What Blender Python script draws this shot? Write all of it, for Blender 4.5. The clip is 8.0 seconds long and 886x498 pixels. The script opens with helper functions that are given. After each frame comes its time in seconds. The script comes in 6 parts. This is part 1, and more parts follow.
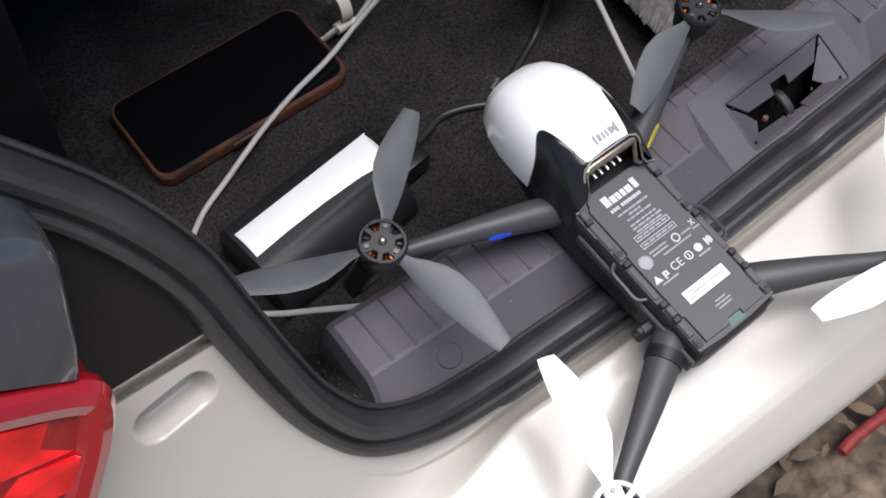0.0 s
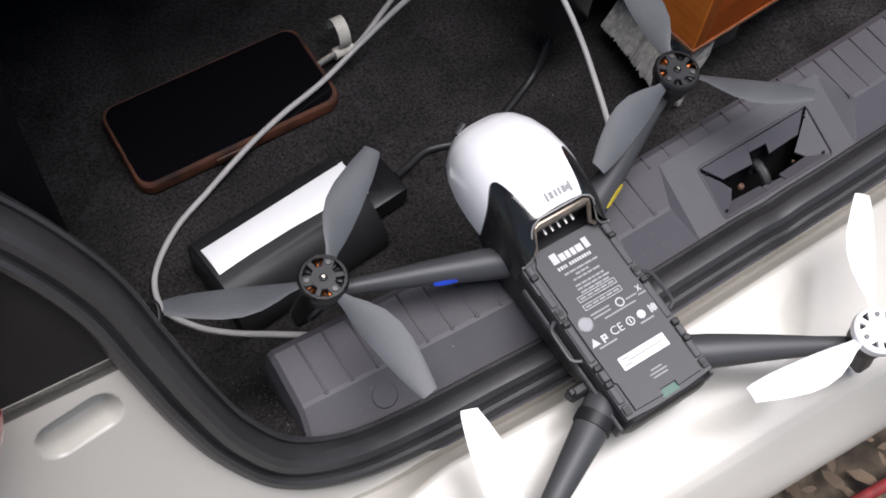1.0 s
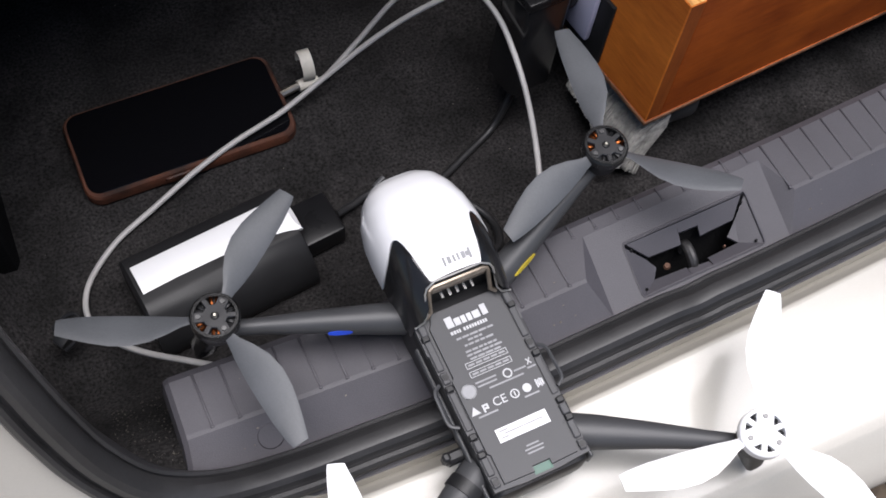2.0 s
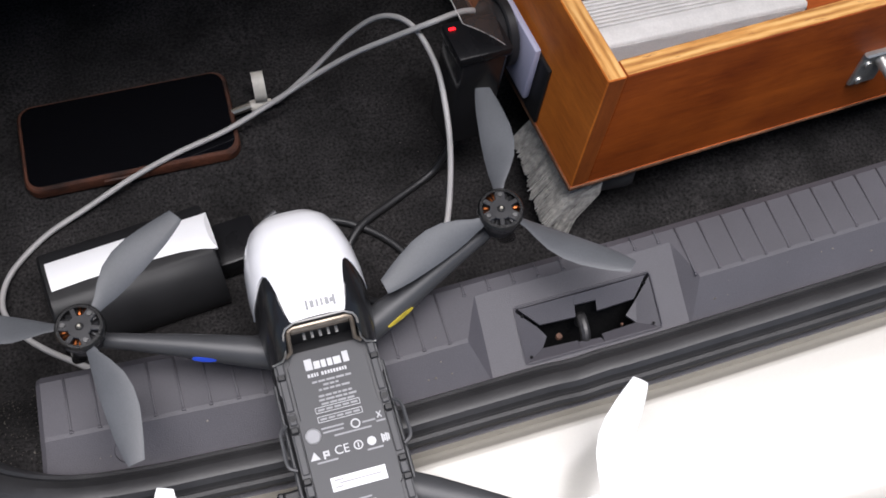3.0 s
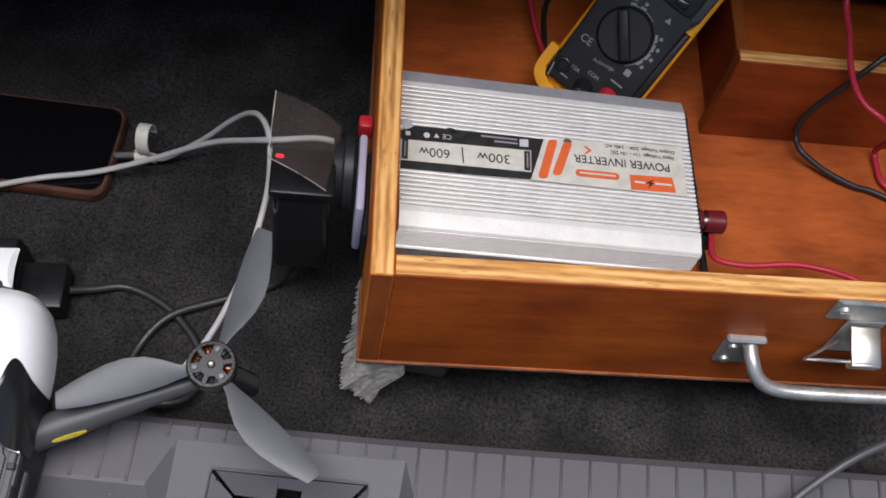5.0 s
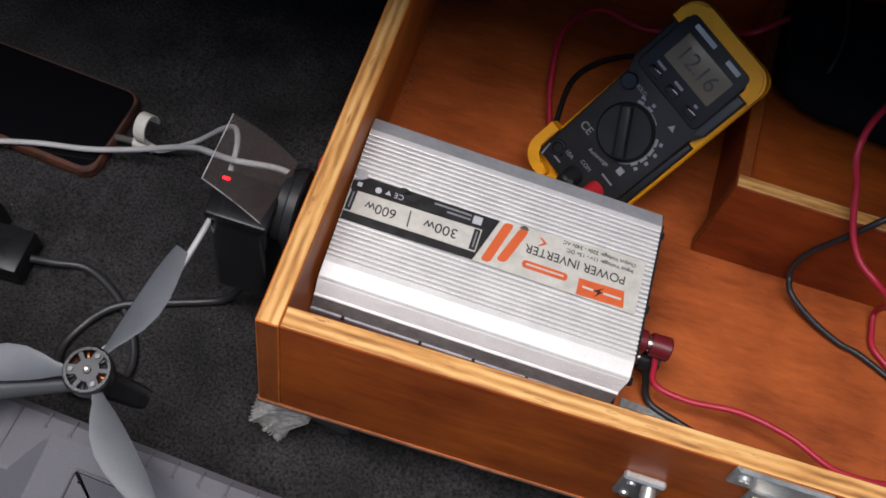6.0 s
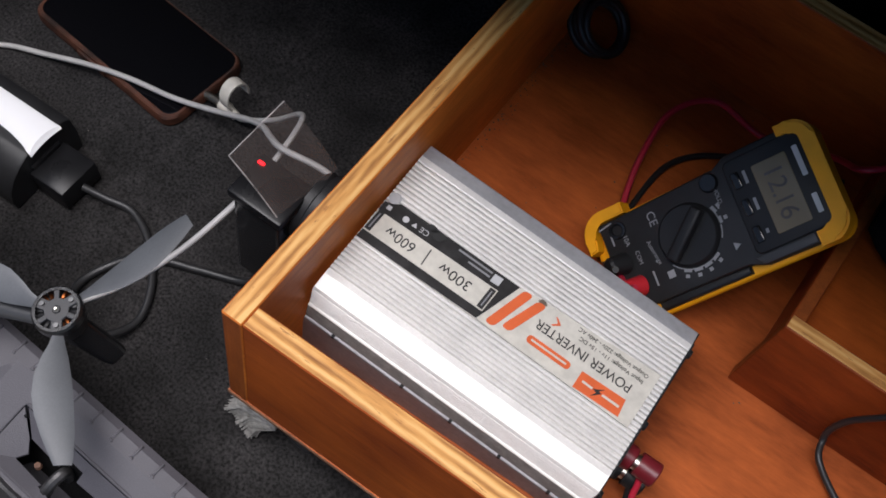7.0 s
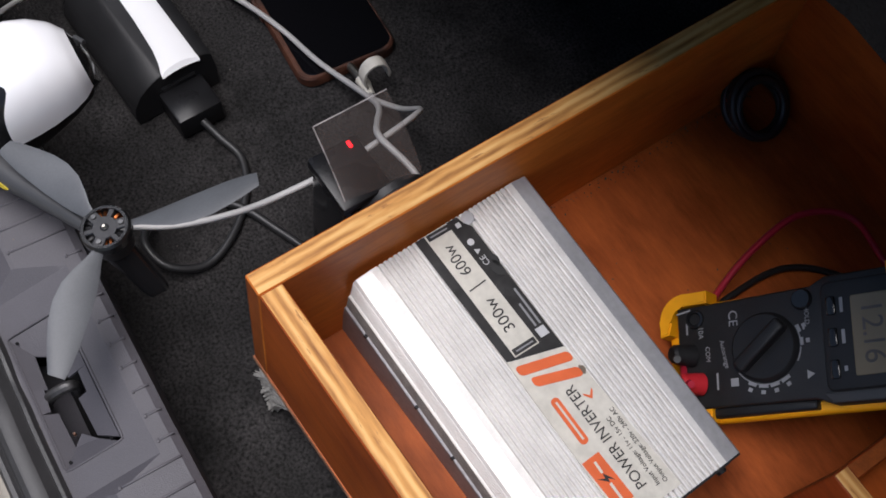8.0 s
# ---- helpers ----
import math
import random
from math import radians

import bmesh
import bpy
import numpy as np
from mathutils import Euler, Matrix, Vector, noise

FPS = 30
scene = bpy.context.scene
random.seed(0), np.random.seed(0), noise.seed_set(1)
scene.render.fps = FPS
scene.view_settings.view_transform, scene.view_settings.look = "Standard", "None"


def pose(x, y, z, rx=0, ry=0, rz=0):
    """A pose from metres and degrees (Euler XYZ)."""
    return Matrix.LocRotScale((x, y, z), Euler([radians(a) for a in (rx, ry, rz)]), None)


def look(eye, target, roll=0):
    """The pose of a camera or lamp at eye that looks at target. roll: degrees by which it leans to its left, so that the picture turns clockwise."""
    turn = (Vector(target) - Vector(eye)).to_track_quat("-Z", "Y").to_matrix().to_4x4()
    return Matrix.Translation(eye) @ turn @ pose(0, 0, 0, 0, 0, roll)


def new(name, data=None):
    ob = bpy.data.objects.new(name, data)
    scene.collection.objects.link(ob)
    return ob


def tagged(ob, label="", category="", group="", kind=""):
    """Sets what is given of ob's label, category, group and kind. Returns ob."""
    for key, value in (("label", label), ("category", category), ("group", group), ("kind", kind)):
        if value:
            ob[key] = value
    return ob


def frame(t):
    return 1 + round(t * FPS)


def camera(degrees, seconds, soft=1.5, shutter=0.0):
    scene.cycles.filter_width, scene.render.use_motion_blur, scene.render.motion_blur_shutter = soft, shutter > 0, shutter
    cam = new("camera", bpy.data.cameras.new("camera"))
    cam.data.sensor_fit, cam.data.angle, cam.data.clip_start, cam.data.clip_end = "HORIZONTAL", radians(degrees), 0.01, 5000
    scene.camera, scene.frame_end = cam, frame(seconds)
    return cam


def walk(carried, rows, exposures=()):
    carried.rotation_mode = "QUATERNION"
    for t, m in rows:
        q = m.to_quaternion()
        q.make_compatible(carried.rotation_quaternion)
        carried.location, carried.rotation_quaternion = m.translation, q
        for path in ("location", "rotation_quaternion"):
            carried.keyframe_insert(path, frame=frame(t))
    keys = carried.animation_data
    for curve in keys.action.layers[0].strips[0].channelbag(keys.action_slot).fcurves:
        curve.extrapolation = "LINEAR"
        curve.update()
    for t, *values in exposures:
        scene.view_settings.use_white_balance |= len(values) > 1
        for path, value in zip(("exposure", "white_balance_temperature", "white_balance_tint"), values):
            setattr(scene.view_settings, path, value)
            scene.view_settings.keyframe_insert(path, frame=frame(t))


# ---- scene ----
cam = camera(39.8, 8.0, soft=1.7)
PATH = [
    (0, (-0.42, -0.18, 0.687), (0.205, 0.511, -1.083), 6.4),
    (0.5, (-0.393, -0.186, 0.695), (0.193, 0.531, -1.078), 6.6),
    (1, (-0.357, -0.201, 0.703), (0.175, 0.557, -1.07), 5.9),
    (1.5, (-0.315, -0.209, 0.713), (0.168, 0.575, -1.063), 6.0),
    (3, (-0.145, -0.239, 0.742), (0.128, 0.638, -1.035), 4.3),
    (3.5, (-0.077, -0.229, 0.744), (0.11, 0.663, -1.037), 4.0),
    (4, (-0.004, -0.208, 0.738), (0.089, 0.702, -1.04), 3.5),
    (4.5, (0.068, -0.176, 0.735), (0.056, 0.737, -1.044), 2.8),
    (5, (0.136, -0.138, 0.73), (0.0, 0.767, -1.048), 1.3),
    (6.5, (0.292, -0.022, 0.714), (-0.249, 0.755, -1.047), -0.6),
    (7, (0.313, 0.016, 0.696), (-0.36, 0.709, -1.055), -0.0),
    (7.5, (0.324, 0.053, 0.68), (-0.463, 0.627, -1.067), 0.1),
    (8, (0.344, 0.091, 0.672), (-0.547, 0.52, -1.066), -0.7),
]
walk(cam, [(t, look(eye, target, roll)) for t, eye, target, roll in PATH], exposures=[(0.0, 0.98), (3.0, 0.96), (8.0, 0.98)])


# ---- light ----
world = bpy.data.worlds.new("world")
scene.world = world
world.use_nodes = True
wn, wl = world.node_tree.nodes, world.node_tree.links
sky = wn.new("ShaderNodeTexSky")
sky.sky_type, sky.sun_disc = "NISHITA", False
sky.sun_elevation, sky.sun_rotation = radians(86), radians(50)
sky.air_density, sky.dust_density = 1.0, 1.0
wl.new(sky.outputs[0], wn["Background"].inputs[0])
wn["Background"].inputs[1].default_value = 0.046
sun = new("sun", bpy.data.lights.new("sun", "SUN"))
sun.data.energy, sun.data.angle, sun.data.color = 3.85, radians(56), (1.0, 0.962, 0.985)
sun.matrix_world = look((0.05, 0.04, 1.25), (0, 0, 0))


# ---- materials ----
def mat(name, colour, rough=0.5, metal=0.0, var=0.15, scale=40.0, bump=0.0, bump_scale=300.0, coat=0.0, fine=0.0, spec=0.5):
    """A surface with coarse stains, fine grain and a little relief."""
    m = bpy.data.materials.new(name)
    m.use_nodes = True
    n, l = m.node_tree.nodes, m.node_tree.links
    b = n["Principled BSDF"]
    b.inputs["Roughness"].default_value, b.inputs["Metallic"].default_value = rough, metal
    b.inputs["Coat Weight"].default_value, b.inputs["Coat Roughness"].default_value = coat, 0.05
    b.inputs["Specular IOR Level"].default_value = spec
    co = n.new("ShaderNodeTexCoord")
    big, small = n.new("ShaderNodeTexNoise"), n.new("ShaderNodeTexNoise")
    big.inputs["Scale"].default_value, big.inputs["Detail"].default_value = scale, 5
    small.inputs["Scale"].default_value, small.inputs["Detail"].default_value = bump_scale, 3
    l.new(co.outputs["Object"], big.inputs["Vector"])
    l.new(co.outputs["Object"], small.inputs["Vector"])
    ramp = n.new("ShaderNodeMapRange")
    ramp.inputs["From Min"].default_value, ramp.inputs["From Max"].default_value = 0.3, 0.7
    ramp.inputs["To Min"].default_value, ramp.inputs["To Max"].default_value = 1 - var, 1 + var
    l.new(big.outputs["Fac"], ramp.inputs["Value"])
    grain = n.new("ShaderNodeMapRange")
    grain.inputs["From Min"].default_value, grain.inputs["From Max"].default_value = 0.3, 0.7
    grain.inputs["To Min"].default_value, grain.inputs["To Max"].default_value = 1 - fine, 1 + fine
    l.new(small.outputs["Fac"], grain.inputs["Value"])
    times = n.new("ShaderNodeMath")
    times.operation = "MULTIPLY"
    l.new(ramp.outputs[0], times.inputs[0])
    l.new(grain.outputs[0], times.inputs[1])
    mul = n.new("ShaderNodeMix")
    mul.data_type, mul.blend_type = "RGBA", "MULTIPLY"
    mul.inputs["Factor"].default_value = 1.0
    mul.inputs[6].default_value = (*colour, 1)
    l.new(times.outputs[0], mul.inputs[7])
    l.new(mul.outputs[2], b.inputs["Base Color"])
    rr = n.new("ShaderNodeMapRange")
    rr.inputs["To Min"].default_value, rr.inputs["To Max"].default_value = max(rough - 0.08, 0.02), min(rough + 0.08, 1)
    l.new(big.outputs["Fac"], rr.inputs["Value"])
    l.new(rr.outputs[0], b.inputs["Roughness"])
    if bump:
        bp = n.new("ShaderNodeBump")
        bp.inputs["Strength"].default_value, bp.inputs["Distance"].default_value = bump, 0.001
        l.new(small.outputs["Fac"], bp.inputs["Height"])
        l.new(bp.outputs[0], b.inputs["Normal"])
    return m


def wood(name, dark, light, stretch, rough=0.5, coat=0.06):
    """Stained plywood face: long fibres, blotches of stain and a few knots."""
    m = bpy.data.materials.new(name)
    m.use_nodes = True
    n, l = m.node_tree.nodes, m.node_tree.links
    b = n["Principled BSDF"]
    b.inputs["Roughness"].default_value, b.inputs["Coat Weight"].default_value, b.inputs["Coat Roughness"].default_value = rough, coat, 0.25
    b.inputs["Specular IOR Level"].default_value = 0.28
    co, mp = n.new("ShaderNodeTexCoord"), n.new("ShaderNodeMapping")
    mp.inputs["Scale"].default_value = stretch
    l.new(co.outputs["Object"], mp.inputs["Vector"])
    fib, blot, fine = n.new("ShaderNodeTexNoise"), n.new("ShaderNodeTexNoise"), n.new("ShaderNodeTexNoise")
    for t, s, d, r in ((fib, 9, 8, 0.65), (blot, 14, 4, 0.5), (fine, 60, 6, 0.7)):
        t.inputs["Scale"].default_value, t.inputs["Detail"].default_value, t.inputs["Roughness"].default_value = s, d, r
    l.new(mp.outputs[0], fib.inputs["Vector"])
    l.new(co.outputs["Object"], blot.inputs["Vector"])
    l.new(mp.outputs[0], fine.inputs["Vector"])
    a = n.new("ShaderNodeMath")
    a.operation = "MULTIPLY_ADD"
    a.inputs[1].default_value = 0.42
    l.new(fib.outputs["Fac"], a.inputs[0])
    h = n.new("ShaderNodeMath")
    h.operation = "MULTIPLY"
    h.inputs[1].default_value = 0.5
    l.new(blot.outputs["Fac"], h.inputs[0])
    l.new(h.outputs[0], a.inputs[2])
    a2 = n.new("ShaderNodeMath")
    a2.operation = "MULTIPLY_ADD"
    a2.inputs[1].default_value = 0.25
    l.new(fine.outputs["Fac"], a2.inputs[0])
    l.new(a.outputs[0], a2.inputs[2])
    ramp = n.new("ShaderNodeValToRGB")
    ramp.color_ramp.elements[0].position, ramp.color_ramp.elements[1].position = 0.42, 0.74
    ramp.color_ramp.elements[0].color, ramp.color_ramp.elements[1].color = (*dark, 1), (*light, 1)
    l.new(a2.outputs[0], ramp.inputs["Fac"])
    l.new(ramp.outputs[0], b.inputs["Base Color"])
    bp = n.new("ShaderNodeBump")
    bp.inputs["Strength"].default_value, bp.inputs["Distance"].default_value = 0.15, 0.001
    l.new(fine.outputs["Fac"], bp.inputs["Height"])
    l.new(bp.outputs[0], b.inputs["Normal"])
    return m


def ply(name, axis, thick):
    """Cut edge of plywood: pale and dark veneers across its thickness, rough and scuffed."""
    m = bpy.data.materials.new(name)
    m.use_nodes = True
    n, l = m.node_tree.nodes, m.node_tree.links
    b = n["Principled BSDF"]
    b.inputs["Roughness"].default_value = 0.65
    co, sep = n.new("ShaderNodeTexCoord"), n.new("ShaderNodeSeparateXYZ")
    wob = n.new("ShaderNodeTexNoise")
    wob.inputs["Scale"].default_value, wob.inputs["Detail"].default_value = 60, 4
    l.new(co.outputs["Object"], wob.inputs["Vector"])
    l.new(co.outputs["Object"], sep.inputs[0])
    add = n.new("ShaderNodeMath")
    add.operation = "MULTIPLY_ADD"
    add.inputs[1].default_value = thick * 0.2
    l.new(wob.outputs["Fac"], add.inputs[0])
    l.new(sep.outputs[axis], add.inputs[2])
    wave = n.new("ShaderNodeMath")
    wave.operation = "MULTIPLY"
    wave.inputs[1].default_value = 2 * math.pi * 2.5 / thick
    l.new(add.outputs[0], wave.inputs[0])
    sn = n.new("ShaderNodeMath")
    sn.operation = "SINE"
    l.new(wave.outputs[0], sn.inputs[0])
    speck = n.new("ShaderNodeTexNoise")
    speck.inputs["Scale"].default_value, speck.inputs["Detail"].default_value = 260, 4
    mp = n.new("ShaderNodeMapping")
    mp.inputs["Scale"].default_value = (0.09, 1, 1) if axis == 1 else (1, 0.09, 1)
    l.new(co.outputs["Object"], mp.inputs["Vector"])
    l.new(mp.outputs[0], speck.inputs["Vector"])
    s2 = n.new("ShaderNodeMath")
    s2.operation = "MULTIPLY_ADD"
    s2.inputs[1].default_value = 0.125
    l.new(sn.outputs[0], s2.inputs[0])
    l.new(speck.outputs["Fac"], s2.inputs[2])
    ramp = n.new("ShaderNodeValToRGB")
    e = ramp.color_ramp.elements
    e[0].position, e[0].color = 0.20, (0.24, 0.085, 0.018, 1)
    e[1].position, e[1].color = 0.70, (0.76, 0.45, 0.16, 1)
    mid = e.new(0.48)
    mid.color = (0.61, 0.29, 0.075, 1)
    l.new(s2.outputs[0], ramp.inputs["Fac"])
    # torn fibres: short dark streaks along the edge
    torn, tm = n.new("ShaderNodeTexNoise"), n.new("ShaderNodeMapping")
    tm.inputs["Scale"].default_value = (0.16, 1, 1) if axis == 1 else (1, 0.16, 1)
    torn.inputs["Scale"].default_value, torn.inputs["Detail"].default_value, torn.inputs["Roughness"].default_value = 300, 6, 0.7
    l.new(co.outputs["Object"], tm.inputs["Vector"])
    l.new(tm.outputs[0], torn.inputs["Vector"])
    cut = n.new("ShaderNodeMapRange")
    cut.inputs["From Min"].default_value, cut.inputs["From Max"].default_value = 0.60, 0.66
    l.new(torn.outputs["Fac"], cut.inputs["Value"])
    streak = n.new("ShaderNodeMix")
    streak.data_type = "RGBA"
    streak.inputs[7].default_value = (0.36, 0.15, 0.042, 1)
    l.new(cut.outputs[0], streak.inputs["Factor"])
    l.new(ramp.outputs[0], streak.inputs[6])
    l.new(streak.outputs[2], b.inputs["Base Color"])
    bp = n.new("ShaderNodeBump")
    bp.inputs["Strength"].default_value, bp.inputs["Distance"].default_value = 0.5, 0.001
    l.new(s2.outputs[0], bp.inputs["Height"])
    l.new(bp.outputs[0], b.inputs["Normal"])
    return m


def glow(name, colour, power):
    m = bpy.data.materials.new(name)
    m.use_nodes = True
    b = m.node_tree.nodes["Principled BSDF"]
    b.inputs["Base Color"].default_value = (*colour, 1)
    b.inputs["Emission Color"].default_value = (*colour, 1)
    b.inputs["Emission Strength"].default_value = power
    return m


def glass(name, colour, rough=0.03, ior=1.45):
    m = bpy.data.materials.new(name)
    m.use_nodes = True
    b = m.node_tree.nodes["Principled BSDF"]
    b.inputs["Base Color"].default_value = (*colour, 1)
    b.inputs["Transmission Weight"].default_value = 1.0
    b.inputs["Roughness"].default_value, b.inputs["IOR"].default_value = rough, ior
    return m


CARPET = mat("black_carpet", (0.0196, 0.0183, 0.0182), 0.95, var=0.55, scale=22, bump=1.0, bump_scale=520, fine=0.75, spec=0.2)
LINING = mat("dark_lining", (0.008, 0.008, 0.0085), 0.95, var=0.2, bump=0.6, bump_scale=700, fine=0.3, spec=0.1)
TRIM = mat("grey_sill_plastic", (0.0645, 0.0612, 0.0700), 0.55, var=0.12, scale=18, bump=0.25, bump_scale=1600, fine=0.10)
RUBBER = mat("black_rubber", (0.024, 0.0235, 0.0245), 0.44, var=0.25, scale=30, bump=0.08, bump_scale=500, fine=0.1)
PAINT = mat("cream_car_paint", (0.44, 0.42, 0.378), 0.30, var=0.03, scale=8, coat=0.35, fine=0.02, bump_scale=900)
PAINT.node_tree.nodes["Principled BSDF"].inputs["Coat Roughness"].default_value = 0.14
BLACKGLOSS = mat("gloss_black_plastic", (0.012, 0.012, 0.013), 0.18, var=0.1)
HUBPLATE = mat("hub_plate", (0.019, 0.019, 0.021), 0.34, var=0.12, scale=120)
HUBBLACK = mat("hub_black_plastic", (0.0095, 0.0095, 0.010), 0.26, var=0.15, bump=0.1, bump_scale=900)
BLACK = mat("black_plastic", (0.014, 0.014, 0.015), 0.45, var=0.15, bump=0.1, bump_scale=900, spec=0.35)
DARKGREY = mat("dark_grey_plastic", (0.045, 0.046, 0.049), 0.48, var=0.1, scale=30, bump=0.08, bump_scale=1200, fine=0.04)
BATTERY = mat("battery_grey_plastic", (0.058, 0.058, 0.061), 0.55, var=0.08, scale=30, bump=0.2, bump_scale=1800, fine=0.05)
BLADE = mat("grey_rotor_plastic", (0.080, 0.084, 0.091), 0.5, var=0.12, scale=35, fine=0.05, bump_scale=800)
WHITE = mat("white_plastic", (0.80, 0.80, 0.81), 0.32, var=0.02, scale=20)
WHITECAN = mat("white_gloss_shell", (0.86, 0.86, 0.88), 0.22, var=0.015, scale=20, coat=0.4)
STEEL = mat("galvanised_steel", (0.50, 0.49, 0.46), 0.36, 0.75, var=0.25, scale=60, bump=0.15, bump_scale=500, fine=0.1)
RIM = mat("dull_rim_wire", (0.55, 0.53, 0.50), 0.4, 0.8)
LIDBLACK = mat("charger_lid", (0.009, 0.009, 0.010), 0.28, var=0.2, spec=0.25)
PIN = mat("bright_pin", (0.7, 0.66, 0.58), 0.3, 1.0)
CONTACT = mat("contact_metal", (0.30, 0.25, 0.20), 0.4, 0.7, var=0.2, scale=200)
RUST = mat("rusty_bolt", (0.11, 0.055, 0.035), 0.75, 0.2, var=0.5, scale=300)
SCREW = mat("dark_screw", (0.12, 0.12, 0.12), 0.35, 0.8, var=0.2, scale=200)
COPPER = mat("copper_winding", (0.24, 0.075, 0.024), 0.4, 1.0, var=0.2, scale=400)
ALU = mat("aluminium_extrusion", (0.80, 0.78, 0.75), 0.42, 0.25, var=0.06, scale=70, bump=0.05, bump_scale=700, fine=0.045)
# Darker copies of the aluminium: shade of the sides and edge put into colour.
ALUFINDARK = mat("shaded_aluminium_fins", (0.20, 0.185, 0.175), 0.55, 0.3, var=0.2, scale=80, fine=0.15)
ALUEDGE = mat("shaded_aluminium_edge", (0.46, 0.46, 0.48), 0.45, 0.3, var=0.12, scale=50, fine=0.06)
ALUDARK = mat("shaded_aluminium_side", (0.27, 0.26, 0.275), 0.5, 0.3, var=0.15, scale=60, fine=0.1)
INK = mat("white_print", (0.52, 0.52, 0.53), 0.6)
INKDIM = mat("grey_print", (0.28, 0.28, 0.29), 0.6)
DIGIT = mat("lcd_segment", (0.07, 0.06, 0.05), 0.4)
LABELBLACK = mat("label_black", (0.024, 0.023, 0.023), 0.42, var=0.3, scale=140, fine=0.15)
INKBLACK = mat("black_print", (0.02, 0.02, 0.02), 0.55)
PAPER = mat("label_paper", (0.62, 0.59, 0.52), 0.55, var=0.08, scale=120, fine=0.05)
ORANGE = mat("orange_print", (0.72, 0.13, 0.035), 0.5, var=0.08, scale=100)
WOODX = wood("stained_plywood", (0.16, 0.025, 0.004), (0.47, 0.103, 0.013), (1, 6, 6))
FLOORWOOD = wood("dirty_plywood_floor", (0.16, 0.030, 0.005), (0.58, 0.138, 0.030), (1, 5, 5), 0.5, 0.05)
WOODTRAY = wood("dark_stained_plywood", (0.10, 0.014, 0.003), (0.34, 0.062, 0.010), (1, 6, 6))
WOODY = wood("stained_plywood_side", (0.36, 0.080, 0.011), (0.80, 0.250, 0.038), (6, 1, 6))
PLYX = ply("plywood_edge_front", 1, 0.0125)
PLYY = ply("plywood_edge_side", 0, 0.0125)
ENDGRAIN = wood("plywood_end", (0.14, 0.030, 0.006), (0.38, 0.095, 0.015), (20, 20, 3), 0.6, 0.0)
WORNEDGE = mat("worn_plywood_edge", (0.15, 0.068, 0.034), 0.7, var=0.45, scale=90, bump=0.3, bump_scale=500, fine=0.2)
LEATHER = mat("brown_leather", (0.066, 0.021, 0.010), 0.6, var=0.75, scale=55, bump=0.4, bump_scale=900, fine=0.15)
SCREEN = mat("phone_glass", (0.004, 0.004, 0.005), 0.09, var=0.0)
CABLEW = mat("white_cable", (0.42, 0.41, 0.40), 0.5, var=0.08, scale=60)
CABLEB = mat("black_cable", (0.02, 0.02, 0.021), 0.42, var=0.1)
CABLER = mat("red_cable", (0.45, 0.02, 0.045), 0.4, var=0.1)
LILAC = mat("pale_socket_plastic", (0.42, 0.42, 0.55), 0.4, var=0.05)
METER = mat("meter_face_plastic", (0.017, 0.017, 0.018), 0.5, var=0.2, scale=60, bump=0.1, bump_scale=1200, fine=0.1)
YELLOW = mat("yellow_rubber", (0.94, 0.40, 0.003), 0.55, var=0.1, scale=60, bump=0.1, bump_scale=600)
MAROON = mat("maroon_plastic", (0.14, 0.012, 0.018), 0.35, var=0.1)
REDPLASTIC = mat("red_plastic", (0.5, 0.02, 0.03), 0.4, var=0.1)
LCD = mat("lcd_glass", (0.180, 0.145, 0.090), 0.25, var=0.03)
BRISTLE = mat("grey_bristle", (0.42, 0.41, 0.385), 0.8, var=0.3, scale=200, fine=0.2)
BLUE = mat("blue_paint", (0.015, 0.06, 0.5), 0.4)
GROUND = mat("earth_with_litter", (0.10, 0.075, 0.052), 0.95, var=0.6, scale=9, bump=1.0, bump_scale=45, fine=0.55)
LENSRED = mat("red_lamp_lens", (0.24, 0.004, 0.008), 0.08, var=0.1, scale=40, coat=1.0)
LENSFACET = mat("red_reflector", (0.78, 0.010, 0.014), 0.2, 0.2, var=0.35, scale=60, coat=1.0)
PANEL = mat("matt_black_panel", (0.011, 0.010, 0.010), 0.6, var=0.2, scale=40, bump=0.1, bump_scale=900, spec=0.2)
LENSGREY = mat("smoked_lamp_cover", (0.040, 0.046, 0.056), 0.16, var=0.12, scale=10, coat=1.0)
# The grey-brown tint puts the film's veil of reflections into its colour.
FILM = mat("clear_film", (0.20, 0.16, 0.145), 0.10, var=0.2, scale=30, coat=0.15)
FILM.node_tree.nodes["Principled BSDF"].inputs["Alpha"].default_value = 0.10
FILMEDGE = mat("film_glint", (0.55, 0.52, 0.50), 0.2, var=0.5, scale=90)
FILMEDGE.node_tree.nodes["Principled BSDF"].inputs["Alpha"].default_value = 0.55
LED = glow("red_led", (1.0, 0.008, 0.015), 1.6)


# ---- mesh helpers ----
def base(name, m=None, label="", category="", group="", kind=""):
    """An Empty that carries the parts of one thing."""
    ob = new(name)
    ob.matrix_world = m if m is not None else Matrix()
    return tagged(ob, label, category, group, kind)


def finish(name, bm, material, smooth=None):
    me = bpy.data.meshes.new(name)
    bmesh.ops.recalc_face_normals(bm, faces=bm.faces)
    if smooth is not None:
        for e in bm.edges:
            e.smooth = len(e.link_faces) == 2 and e.calc_face_angle(3) < radians(smooth)
        for f in bm.faces:
            f.smooth = True
    bm.to_mesh(me)
    bm.free()
    for one in material if isinstance(material, (list, tuple)) else (material,):
        me.materials.append(one)
    return me


def part(name, bm, material, parent, label="", smooth=35):
    ob = new(name, finish(name, bm, material, smooth))
    ob.parent = parent
    return tagged(ob, label)


